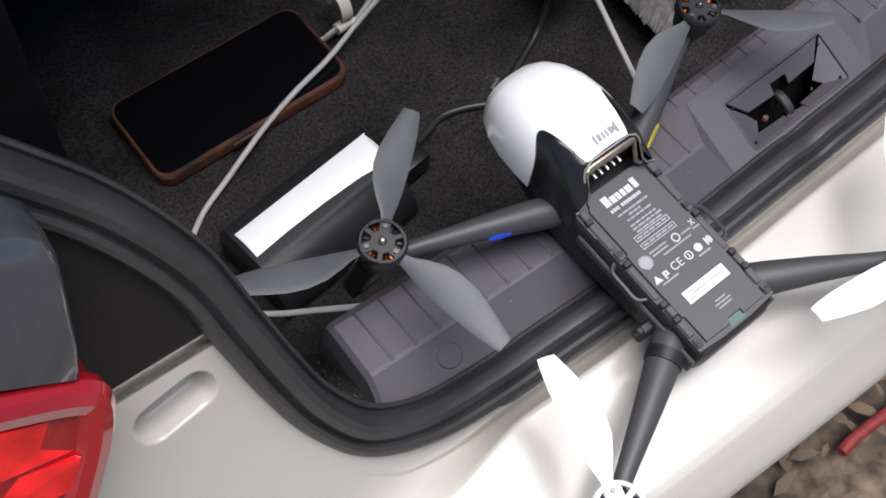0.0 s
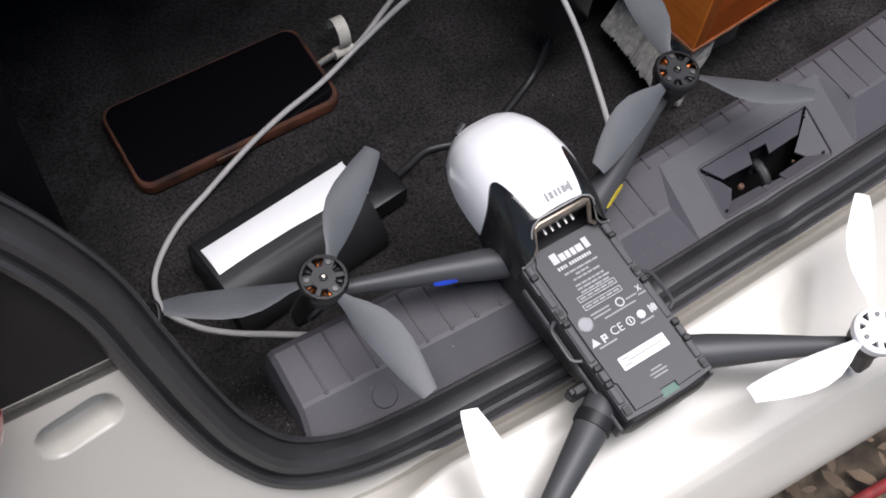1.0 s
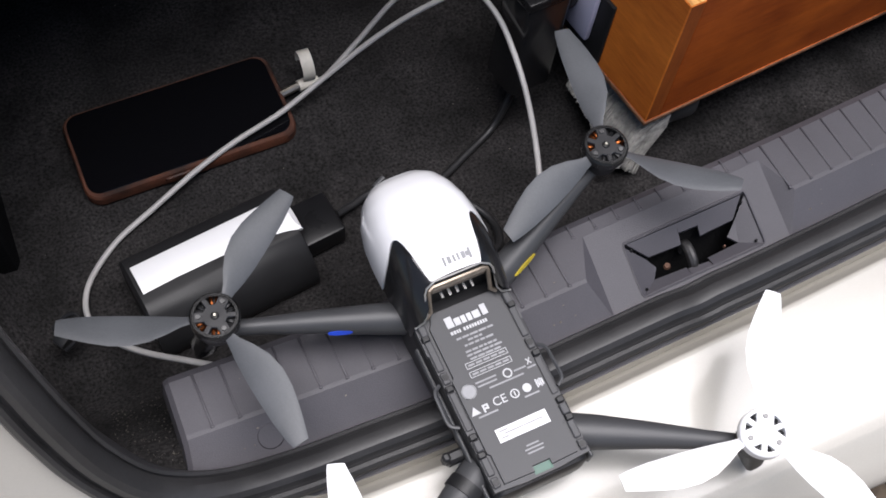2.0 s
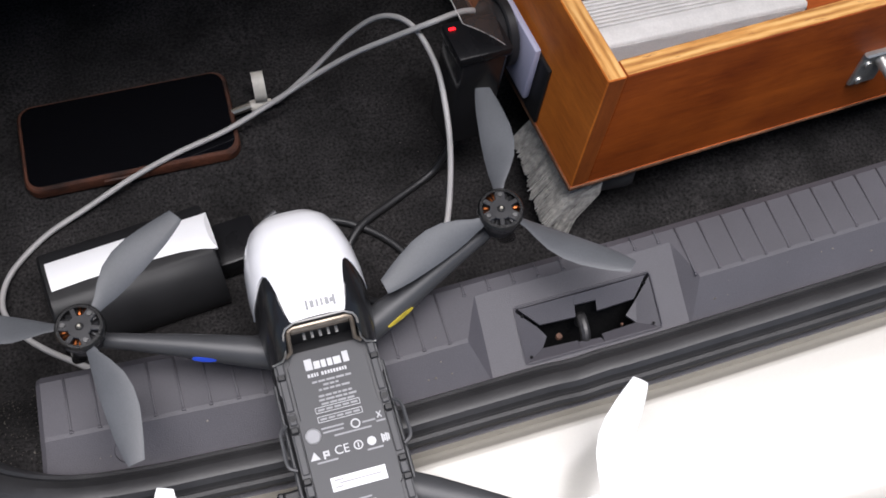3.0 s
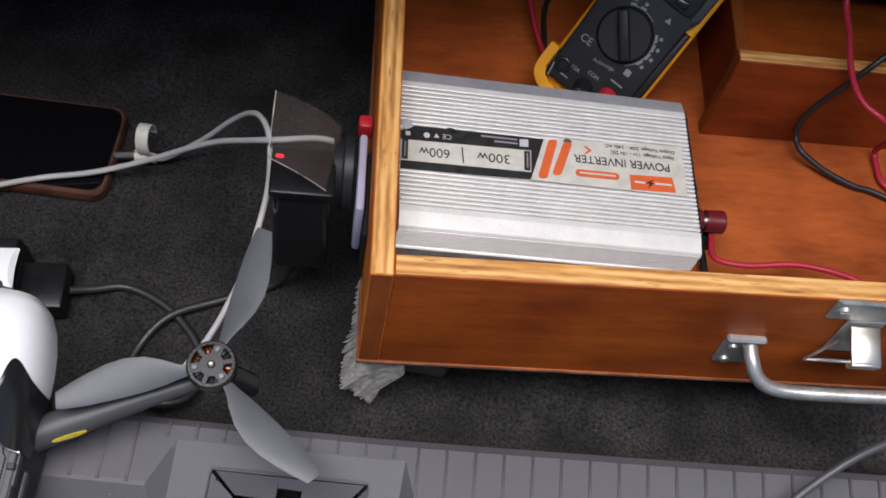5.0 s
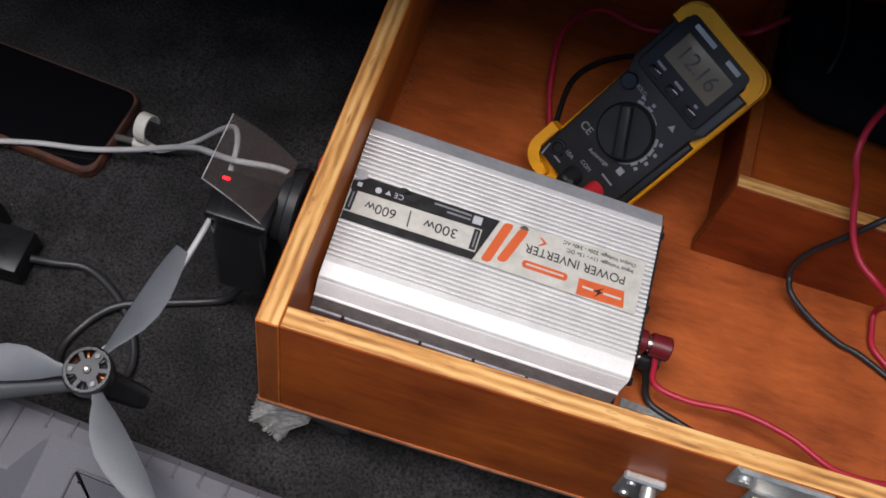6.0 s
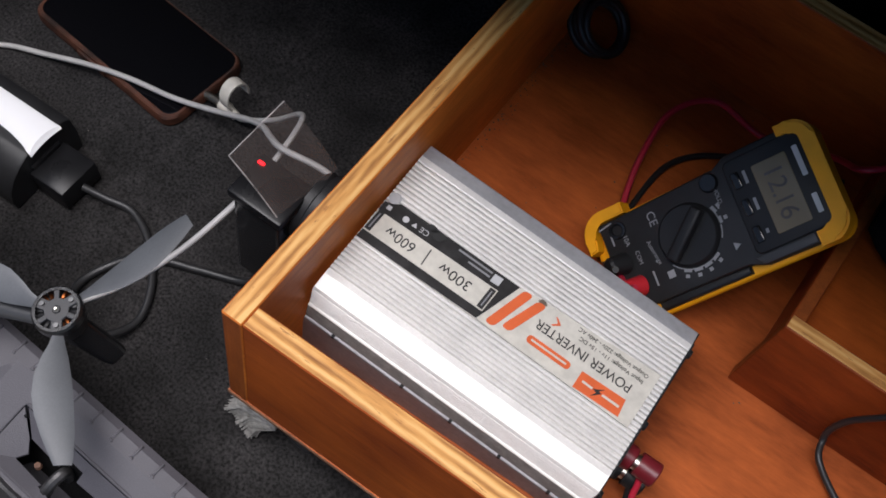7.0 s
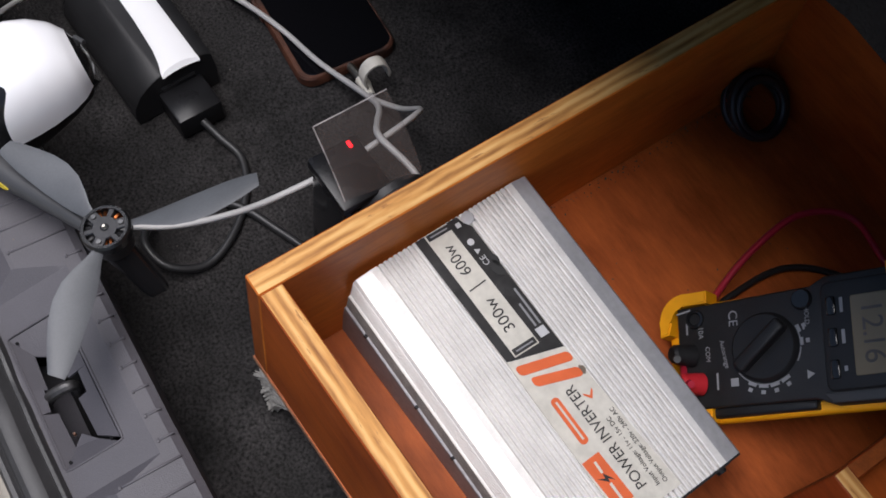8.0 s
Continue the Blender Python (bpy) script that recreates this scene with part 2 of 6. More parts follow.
def thing(name, bm, material, label, category, m=None, group="", kind="", smooth=35):
    ob = new(name, finish(name, bm, material, smooth))
    ob.matrix_world = m if m is not None else Matrix()
    return tagged(ob, label, category, group, kind)


def block(bm, lo, hi, bevel=0.0, seg=2, m=None):
    """A box from corner lo to corner hi with rounded edges."""
    got = bmesh.ops.create_cube(bm, size=1.0)["verts"]
    size, mid = [b - a for a, b in zip(lo, hi)], [(a + b) / 2 for a, b in zip(lo, hi)]
    bmesh.ops.transform(bm, matrix=Matrix.Translation(mid) @ Matrix.Diagonal((*size, 1)), verts=got)
    if bevel:
        edges = list({e for v in got for e in v.link_edges})
        out = bmesh.ops.bevel(bm, geom=edges, offset=bevel, segments=seg, profile=0.5, affect="EDGES")
        got = list({v for f in out["faces"] for v in f.verts} | {v for v in got if v.is_valid})
    if m is not None:
        bmesh.ops.transform(bm, matrix=m, verts=got)
    return got


def tube_mesh(bm, pts, radius, seg=10, caps=True):
    """A round tube through pts; radius is one number or one for each point."""
    pts = [Vector(p) for p in pts]
    rad = radius if isinstance(radius, (list, tuple)) else [radius] * len(pts)
    up, rings = None, []
    for i, p in enumerate(pts):
        d = (pts[min(i + 1, len(pts) - 1)] - pts[max(i - 1, 0)]).normalized()
        if up is None:
            up = d.orthogonal().normalized()
        up = (up - d * up.dot(d)).normalized()
        side = d.cross(up)
        rings.append([bm.verts.new(p + (up * math.cos(a) + side * math.sin(a)) * rad[i]) for a in (2 * math.pi * k / seg for k in range(seg))])
    for a, b in zip(rings, rings[1:]):
        for k in range(seg):
            bm.faces.new((a[k], a[(k + 1) % seg], b[(k + 1) % seg], b[k]))
    if caps:
        bm.faces.new(rings[0][::-1])
        bm.faces.new(rings[-1])


def curve(pts, steps=8):
    """A smooth line through pts."""
    p = [Vector(q) for q in pts]
    p = [p[0] * 2 - p[1]] + p + [p[-1] * 2 - p[-2]]
    out = []
    for i in range(1, len(p) - 2):
        for k in range(steps):
            t = k / steps
            a, b, c, d = p[i - 1:i + 3]
            out.append(0.5 * (2 * b + (c - a) * t + (2 * a - 5 * b + 4 * c - d) * t * t + (3 * b - a - 3 * c + d) * t ** 3))
    return out + [p[-2]]


def disc(bm, r0, r1, z0, z1, seg=24, at=(0, 0), bevel=0.0):
    """A solid of revolution about z: a drum from z0 (radius r0) to z1 (radius r1), with a rounded top edge."""
    prof = [(r0, z0), (r1, z1 - bevel), (r1 - bevel, z1)] if bevel else [(r0, z0), (r1, z1)]
    rings = [[bm.verts.new((at[0] + r * math.cos(2 * math.pi * k / seg), at[1] + r * math.sin(2 * math.pi * k / seg), z)) for k in range(seg)] for r, z in prof]
    for a, b in zip(rings, rings[1:]):
        for k in range(seg):
            bm.faces.new((a[k], a[(k + 1) % seg], b[(k + 1) % seg], b[k]))
    bm.faces.new(rings[0][::-1])
    bm.faces.new(rings[-1])


def loft(bm, rings, closed=True, caps=True):
    """Skin over rings of equally many points."""
    vs = [[bm.verts.new(p) for p in r] for r in rings]
    n = len(vs[0])
    for a, b in zip(vs, vs[1:]):
        for k in range(n if closed else n - 1):
            bm.faces.new((a[k], a[(k + 1) % n], b[(k + 1) % n], b[k]))
    if caps and closed:
        bm.faces.new(vs[0][::-1])
        bm.faces.new(vs[-1])
    return vs


def slab(bm, outline, z0, z1):
    """A flat plate with that outline (x, y), from z0 to z1."""
    lo = [bm.verts.new((x, y, z0)) for x, y in outline]
    hi = [bm.verts.new((x, y, z1)) for x, y in outline]
    n = len(outline)
    bm.faces.new(lo[::-1])
    bm.faces.new(hi)
    for k in range(n):
        bm.faces.new((lo[k], lo[(k + 1) % n], hi[(k + 1) % n], hi[k]))


def round_rect(x0, y0, x1, y1, r, seg=5):
    out = []
    for cx, cy, a0 in ((x1 - r, y1 - r, 0), (x0 + r, y1 - r, 90), (x0 + r, y0 + r, 180), (x1 - r, y0 + r, 270)):
        for k in range(seg + 1):
            a = radians(a0 + 90 * k / seg)
            out.append((cx + r * math.cos(a), cy + r * math.sin(a)))
    return out


def words(text, size, material, parent, m, align="CENTER", name="lettering", wide=0.0):
    """Flat printed letters as a mesh, 0.15 mm thick; wide: their whole width, where it is known."""
    cu = bpy.data.curves.new(name, "FONT")
    cu.body, cu.size, cu.align_x, cu.align_y, cu.extrude = text, size, align, "CENTER", 0.00008
    ob = bpy.data.objects.new(name, cu)
    scene.collection.objects.link(ob)
    bpy.context.view_layer.update()
    me = bpy.data.meshes.new_from_object(ob.evaluated_get(bpy.context.evaluated_depsgraph_get()))
    bpy.data.objects.remove(ob)
    me.materials.clear()
    me.materials.append(material)
    out = new(name, me)
    out.parent = parent
    if wide:
        xs = [v.co.x for v in me.vertices]
        m = m @ Matrix.Diagonal((wide / (max(xs) - min(xs)), 1, 1, 1))
    out.matrix_basis = m
    return out


# ---- the car: boot floor, sill, seal, body panel, lamp ----


def smooth_step(a, b, v):
    t = min(max((v - a) / (b - a), 0), 1)
    return t * t * (3 - 2 * t)


def interp(x, xs, ys):
    return float(np.interp(x, xs, ys))


def sill_line(x):
    """The outer edge of the seal along the sill, which bows with the car's tail."""
    return interp(x, [-0.6, -0.229, -0.155, -0.1, 0.0, 0.05, 0.125, 0.237, 0.4, 0.7, 1.2], [-0.034, -0.0352, -0.0352, -0.0322, -0.0250, -0.0220, -0.0155, -0.0050, 0.011, 0.045, 0.115])


def boot_floor():
    bm = bmesh.new()
    xs = np.linspace(-0.46, 1.15, 150)
    ys = [-0.02, 0.0, 0.015, 0.03, 0.045, 0.06, 0.075, 0.09, 0.105, 0.12, 0.15, 0.2, 0.25, 0.3, 0.4, 0.5, 0.65, 0.9]
    rows = []
    for y0 in ys:
        row = []
        for x in xs:
            y = y0 + max(sill_line(x) + 0.034, 0.0) * max(1 - y0 / 0.9, 0.0)
            z = 0.078 * (1 - smooth_step(0.005, 0.10, y0)) * smooth_step(-0.15, -0.24, x) + 0.06 * smooth_step(-0.335, -0.42, x) * smooth_step(0.03, 0.10, y)
            z += 0.0025 * noise.noise((x * 9, y * 9, 1.0))
            row.append((x, y, z))
        rows.append(row)
    loft(bm, rows, closed=False)
    return thing("floor", bm, CARPET, "worn black carpet on the boot floor with lint", "boot floor", kind="structure", smooth=60)


boot_floor()


def plate(name, lo, hi, material, label, category):
    bm = bmesh.new()
    block(bm, lo, hi, 0.01)
    return thing(name, bm, material, label, category, kind="structure")


plate("wall_left", (-0.60, 0.19, -0.05), (-0.352, 0.95, 1.10), LINING, "dark felt lining on the side of the boot", "boot wall")
plate("wall_right", (1.14, 0.10, -0.05), (1.25, 0.95, 0.75), LINING, "dark felt lining on the side of the boot", "boot wall")
plate("wall_back", (-0.56, 0.9, -0.05), (1.25, 0.98, 0.75), LINING, "dark back of the rear seats closing the boot", "seat back")
# Unseen block added to keep overhead light off the boot's left side.
plate("pillar_lining", (-0.60, 0.15, 0.50), (-0.23, 0.44, 1.0), LINING, "unseen dark block added to shade the left of the boot", "pillar lining")
# Unseen roof plate added so the light falls off towards the back.
plate("ceiling", (-0.6, 0.42, 0.95), (1.3, 1.0, 1.0), LINING, "unseen dark roof plate added to shade the boot", "roof lining")


def parcel_shelf():
    """Unseen shelf added to shade the boot's back; its edge is cut back mid-opening."""
    bm = bmesh.new()
    slab(bm, ((1.25, 0.95), (-0.56, 0.95), (-0.56, 0.200), (-0.24, 0.206), (-0.12, 0.225), (0.03, 0.238), (0.13, 0.268), (0.20, 0.280), (1.25, 0.280)), 0.42, 0.445)
    thing("parcel_shelf", bm, LINING, "unseen dark shelf added to shade the back of the boot", "parcel shelf", kind="structure")


parcel_shelf()


def boot_lid():
    """Raised lid added out of view to block sky: inner panel with turned rim."""
    bm = bmesh.new()
    rings = []
    for t, (y, z) in enumerate(((0.318, 0.447), (0.300, 0.52), (0.300, 0.75), (0.27, 1.0), (0.20, 1.12))):
        rings.append([(-0.55, y, z), (-0.55, y + 0.03, z), (1.24, y + 0.03, z), (1.24, y, z)])
    loft(bm, rings)
    thing("boot_lid", bm, LINING, "unseen dark lid panel added to block the sky", "boot lid", kind="structure")


boot_lid()


TRIM_V = (0.0890, 0.0892, 0.0868, 0.0825, 0.0745, 0.0700, 0.0640, 0.0612, 0.0610, 0.0560, 0.0500, 0.0475, 0.0440, 0.0380, 0.0340, 0.0302, 0.0300, 0.0268, 0.0250, 0.0238, 0.0230, 0.0200, 0.0)
LATCH_X0, LATCH_X1, HOLE_X0, HOLE_X1 = -0.0345, 0.0890, -0.0130, 0.0715


def trim_height(v):
    return interp(v, [0.0, 0.020, 0.0230, 0.0238, 0.0250, 0.0268, 0.0440, 0.0475, 0.0500, 0.0825, 0.0868, 0.0892], [0.070, 0.0738, 0.0742, 0.0775, 0.0790, 0.0797, 0.0911, 0.0934, 0.0938, 0.0930, 0.0905, 0.0820])


def latch_height(v):
    """The flat sloping cut in which the latch lies."""
    return interp(v, [0.0268, 0.0745], [0.0790, 0.0932])


def sill_trim():
    def ring(x, state):
        """One cross-section. state: 0 full, 1 cut for the latch, 2 edge of the cut's drafted side."""
        end = interp(x, [-0.2905, -0.2880, -0.2850], [0.80, 0.97, 1.0])
        out = []
        for v in TRIM_V:
            z, px = trim_height(v) if v < 0.0892 else 0.0, x
            deep = max(z - latch_height(v), 0.0) if 0.0268 <= v <= 0.0745 else 0.0
            if state == 1 and 0.0268 <= v <= 0.0745:
                z = latch_height(v)
            if state == 2:
                px = x + math.copysign(0.0004 + 0.0105 * deep / 0.0085, x - 0.02)
            if HOLE_X0 <= x <= HOLE_X1 and 0.0302 <= v <= 0.0610:
                z -= 0.062
            y = sill_line(px) + (v if v < 0.05 else 0.05 + (v - 0.05) * (1 + 0.10 * max(px, 0)))
            out.append((px - 0.004 * smooth_step(0.05, 0.02, v) * (x < -0.2840), y, z * end if v < 0.089 else 0.0))
        return out

    full = [-0.2905, -0.2880, -0.2850] + [-0.27 + 0.015 * k for k in range(96)]
    rows = [(x, 0) for x in full if not LATCH_X0 - 0.014 < x < LATCH_X1 + 0.014]
    rows += [(LATCH_X0 - 0.013, 0), (LATCH_X0, 2), (LATCH_X0 + 0.00001, 1), (LATCH_X1 - 0.00001, 1), (LATCH_X1, 2), (LATCH_X1 + 0.013, 0)]
    rows += [(x, 1) for x in (HOLE_X0 - 0.0002, HOLE_X0, HOLE_X1, HOLE_X1 + 0.0002)]
    rings = [ring(x, state) for x, state in sorted(rows, key=lambda r: r[0])]
    bm = bmesh.new()
    loft(bm, rings)
    trim = thing("sill_trim", bm, TRIM, "grey ribbed plastic sill trim with a latch recess, scuffed", "sill trim", kind="structure", smooth=5)

    def face(u, f, depth=0.0):
        """A point in the latch opening: u along it, f from its back edge to its front edge, depth below its face."""
        x, v = HOLE_X0 + (HOLE_X1 - HOLE_X0) * u, 0.0611 + (0.0301 - 0.0611) * f
        return Vector((x, sill_line(x) + v - depth * 0.28, latch_height(v) - depth * 0.96))

    # rounded rim round the opening
    bm = bmesh.new()
    loop = [face(u, f, -0.0002) for u, f in ((-0.008, 0.06), (0.0, -0.02), (0.03, -0.035), (0.97, -0.035), (1.0, -0.02), (1.008, 0.06), (1.008, 0.94), (1.0, 1.02), (0.97, 1.035), (0.03, 1.035), (0.0, 1.02), (-0.008, 0.94), (-0.008, 0.06), (0.0, -0.02))]
    tube_mesh(bm, loop, 0.0006, 6)
    part("bezel", bm, TRIM, trim)
    # sloping cheeks run down to the dark slot, notched round the striker and open in the upper corners
    rim, low = 0.0008, 0.0085
    cheeks = (((0.024, 0.0, rim), (0.432, 0.0, rim), (0.425, 0.31, 0.0055), (0.162, 0.285, 0.0055)),
              ((0.432, 0.0, rim), (0.589, 0.0, rim), (0.589, 0.15, 0.0030), (0.432, 0.14, 0.0030)),
              ((0.589, 0.0, rim), (0.976, 0.0, rim), (0.868, 0.275, 0.0055), (0.587, 0.30, 0.0055)),
              ((0.0, 1.0, rim), (0.405, 1.0, rim), (0.408, 0.685, low), (0.150, 0.658, low)),
              ((0.405, 1.0, rim), (0.580, 1.0, rim), (0.570, 0.810, 0.0050), (0.405, 0.760, 0.0060)),
              ((0.580, 1.0, rim), (1.0, 1.0, rim), (0.853, 0.655, low), (0.590, 0.680, low)),
              ((0.0, 0.035, rim), (0.0, 1.0, rim), (0.150, 0.658, low), (0.198, 0.467, low), (0.140, 0.29, 0.0065)),
              ((1.0, 0.035, rim), (1.0, 1.0, rim), (0.853, 0.655, low), (0.790, 0.474, low), (0.885, 0.28, 0.0065)))
    for line in cheeks:
        bm = bmesh.new()
        top = [bm.verts.new(face(u, f, d)) for u, f, d in line]
        under = [bm.verts.new(face(u, f, d) - Vector((0, 0, 0.0015))) for u, f, d in line]
        bm.faces.new(top)
        bm.faces.new(under[::-1])
        for q in range(len(top)):
            bm.faces.new((top[q], under[q], under[(q + 1) % len(top)], top[(q + 1) % len(top)]))
        bmesh.ops.triangulate(bm, faces=bm.faces)
        part("cheek", bm, TRIM, trim, smooth=20)
    # Black floor and wall sheets put the slot's deep shade into colour.
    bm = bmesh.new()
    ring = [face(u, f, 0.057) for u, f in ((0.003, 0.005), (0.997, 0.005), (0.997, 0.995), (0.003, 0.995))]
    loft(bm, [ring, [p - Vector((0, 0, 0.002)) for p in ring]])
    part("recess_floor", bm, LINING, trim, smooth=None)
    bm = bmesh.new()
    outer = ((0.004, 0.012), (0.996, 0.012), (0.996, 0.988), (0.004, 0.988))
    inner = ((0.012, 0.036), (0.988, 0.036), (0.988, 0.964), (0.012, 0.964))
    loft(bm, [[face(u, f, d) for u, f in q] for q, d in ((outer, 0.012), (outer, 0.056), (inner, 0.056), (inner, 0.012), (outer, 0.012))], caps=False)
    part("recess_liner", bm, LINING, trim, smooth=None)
    bm = bmesh.new()
    tube_mesh(bm, curve([face(0.470, 0.20, 0.018), face(0.470, 0.27, 0.009), face(0.468, 0.55, 0.006), face(0.466, 0.74, 0.009), face(0.466, 0.80, 0.022)], 4), 0.0032, 10)
    part("striker", bm, mat("greasy_steel", (0.06, 0.058, 0.058), 0.4, 0.6, var=0.6, scale=200), trim, "worn greasy steel striker bar")
    for u in (0.045, 0.955):
        for f in (0.12, 0.88):
            bm = bmesh.new()
            disc(bm, 0.0009, 0.0009, 0, 0.0008, 10)
            bmesh.ops.transform(bm, matrix=Matrix.Translation(face(u, f, 0.0020)), verts=bm.verts)
            part("rivet", bm, LINING, trim)
    for u, f, r in ((0.29, 0.46, 0.0022), (0.755, 0.55, 0.0009)):
        bm = bmesh.new()
        disc(bm, r, r * 0.8, 0, 0.002, 12)
        bmesh.ops.transform(bm, matrix=Matrix.Translation(face(u, f, 0.0125)), verts=bm.verts)
        part("bolt", bm, RUST, trim)
    # thin grooves cross the flat top, each ending in a small raised bead
    ribs = {}
    for name, length in (("long", 0.0330), ("short", 0.0085)):
        bm = bmesh.new()
        block(bm, (-0.0007, 0.001, -0.0010), (0.0007, length, 0.0006), 0.0003, 1)
        block(bm, (-0.0012, -0.0009, -0.0010), (0.0012, 0.0008, 0.0007), 0.0005, 2)
        ribs[name] = finish("rib", bm, TRIM, 60)
    for k in range(46):
        x = -0.2705 + 0.01535 * k
        wide = 1 + 0.10 * max(x, 0)
        inside = LATCH_X0 - 0.007 < x < LATCH_X1 + 0.007
        v = 0.0765 if inside else 0.0500
        piece = new("rib", ribs["short" if inside else "long"])
        piece.parent = trim
        piece.matrix_basis = Matrix.Translation((x, sill_line(x) + 0.05 + (v - 0.05) * wide, trim_height(v) + 0.0001)) @ pose(0, 0, 0, -0.9, 0, 3 if x < 0 else 5) @ Matrix.Diagonal((1, wide, 1, 1))
    # shallow round clip covers on the slope
    for x in (-0.243, 0.281):
        bm = bmesh.new()
        disc(bm, 0.0085, 0.0072, -0.001, 0.0007, 28, bevel=0.0005)
        bmesh.ops.transform(bm, matrix=Matrix.Translation((x, sill_line(x) + 0.0365, trim_height(0.0365))) @ pose(0, 0, 0, 32), verts=bm.verts)
        part("clip_cover", bm, TRIM, trim)
    return trim


sill_trim()

# the seal's line: along the sill, round the corner and up the pillar
SEAL = [(x, sill_line(x) + 0.0128, 0.0825) for x in (1.10, 0.8, 0.5, 0.35, 0.237, 0.16, 0.10, 0.05, 0.03, 0.012, -0.01, -0.05, -0.1, -0.15, -0.19)]
SEAL += [(-0.235, -0.024, 0.088), (-0.276, -0.024, 0.100), (-0.308, -0.019, 0.123), (-0.327, -0.008, 0.155), (-0.338, 0.005, 0.190), (-0.346, 0.019, 0.224),
         (-0.355, 0.036, 0.260), (-0.374, 0.053, 0.297), (-0.400, 0.068, 0.330), (-0.432, 0.085, 0.368), (-0.47, 0.105, 0.41)]


def rubber_seal():
    pts = curve(SEAL, 10)
    prof = ((-0.0128, -0.010), (-0.0130, -0.004), (-0.0122, -0.0015), (-0.0105, -0.0008), (-0.0092, -0.0022), (-0.0085, -0.0010), (-0.0060, 0.0034), (-0.0025, 0.0056), (0.0010, 0.0060), (0.0042, 0.0044),
            (0.0056, 0.0022), (0.0064, 0.0016), (0.0078, 0.0034), (0.0100, 0.0040), (0.0120, 0.0024), (0.0130, -0.0006), (0.0124, -0.0030), (0.0095, -0.0038), (0.0098, -0.010))
    rings = []
    for i, p in enumerate(pts):
        d = (pts[min(i + 1, len(pts) - 1)] - pts[max(i - 1, 0)]).normalized()
        f = smooth_step(0.085, 0.16, p.z)
        n = Vector((0, -0.25, 0.97)).lerp(Vector((0.25, -0.80, 0.50)), f).normalized()
        n = (n - d * n.dot(d)).normalized()
        s = n.cross(d)
        wave = 1 + 0.02 * noise.noise(p * 22)
        pinch = math.exp(-((p.x - 0.013) / 0.011) ** 2) if p.z < 0.1 else 0
        p = p - n * (0.0014 * pinch) + s * (0.0008 * pinch)
        grow = 1 + 0.35 * f
        rings.append([p + s * (a * wave) + n * (b * grow) for a, b in prof])
    bm = bmesh.new()
    loft(bm, rings)
    thing("rubber_seal", bm, RUBBER, "black rubber weather seal round the boot opening", "door seal", kind="structure", smooth=28)


rubber_seal()


def sill_height(v):
    """Height of the painted sill; v runs outward from the seal's outer edge."""
    return interp(v, [0.0, 0.004, 0.0105, 0.0118, 0.0132, 0.030, 0.055, 0.080, 0.0850, 0.0870, 0.0925, 0.1005, 0.1060, 0.1085, 0.1105, 0.1120],
                  [0.0600, 0.0665, 0.0790, 0.0820, 0.0828, 0.0822, 0.0790, 0.0745, 0.0733, 0.0715, 0.0640, 0.0535, 0.0430, 0.0280, 0.0, -0.28])


def body_panel():
    bm = bmesh.new()
    xs = [-0.60 + 0.02 * k for k in range(7)] + [-0.475 + 0.0050 * k for k in range(13)] + [-0.4125 + 0.0012 * k for k in range(47)] + [-0.355 + 0.0040 * k for k in range(32)] + [-0.225 + 0.03 * k for k in range(45)]
    vs = [-0.008, -0.0076, -0.0073] + [-0.0071 + 0.00008 * k for k in range(82)] + [-0.0004 + 0.0003 * k for k in range(35)] + [0.0105, 0.0118, 0.0132, 0.015, 0.018, 0.021, 0.024, 0.027, 0.030, 0.038, 0.046, 0.055, 0.064, 0.072, 0.080, 0.0850, 0.0860, 0.0870, 0.0925, 0.097, 0.1005, 0.1035, 0.1060, 0.1085, 0.1105, 0.1120]
    rows = []
    for x in xs:
        f = smooth_step(-0.225, -0.335, x)
        zs = interp(x, [-0.60, -0.352, -0.349, -0.335, -0.322, -0.301, -0.25, -0.2], [0.222, 0.222, 0.19, 0.152, 0.132, 0.113, 0.09, 0.082])
        ytop = (-0.04 + 0.45 * (zs - 0.09)) + interp(x, [-0.36, -0.33], [0.0035, 0.010])
        row = []
        edge = interp(x, [-0.3, -0.1, 0.05, 0.2, 0.3, 0.5, 0.8, 1.2], [-0.1405, -0.1410, -0.1405, -0.1410, -0.1370, -0.1180, -0.0750, -0.0200])
        for v in vs:
            inner = sill_line(x) - min(v, 0.03)
            y0, z0 = inner + (edge - inner) * interp(v, [0.03, 0.106, 0.1085, 0.1105, 0.1120], [0.0, 1.0, 0.99, 0.95, 0.45]), sill_height(v) if v >= 0 else 0.070
            if f > 0:
                g = (v + 0.008) / 0.12
                y1 = ytop - g * (ytop + 0.30)
                lean = 0.09 + (y1 + 0.04) / 0.45
                soft = 0.088 - 0.22 * max(-0.045 - y1, 0)
                k = 0.02
                h = max(k - abs(lean - soft), 0) / k
                z1 = max(lean, soft) + h * h * k * 0.25
                if v > 0.111:
                    z1 = -0.28
                along, across = (x + 0.3840) + 0.16 * (z1 - 0.2050), (z1 - 0.2050) - 0.16 * (x + 0.3840)
                far = math.hypot(max(abs(along) - 0.0105, 0), across) / 0.0098
                dent = smooth_step(0.0, 0.55, 1 - far) * 0.0130
                y1, z1 = y1 + dent * 0.9, z1 - dent * 0.4
                row.append((x, y0 * (1 - f) + y1 * f, z0 * (1 - f) + z1 * f))
            else:
                row.append((x, y0, z0))
        rows.append(row)
    loft(bm, rows, closed=False)
    thing("body_panel", bm, PAINT, "cream painted car body below the boot opening, rain-spotted", "car body", kind="structure", smooth=40)


body_panel()


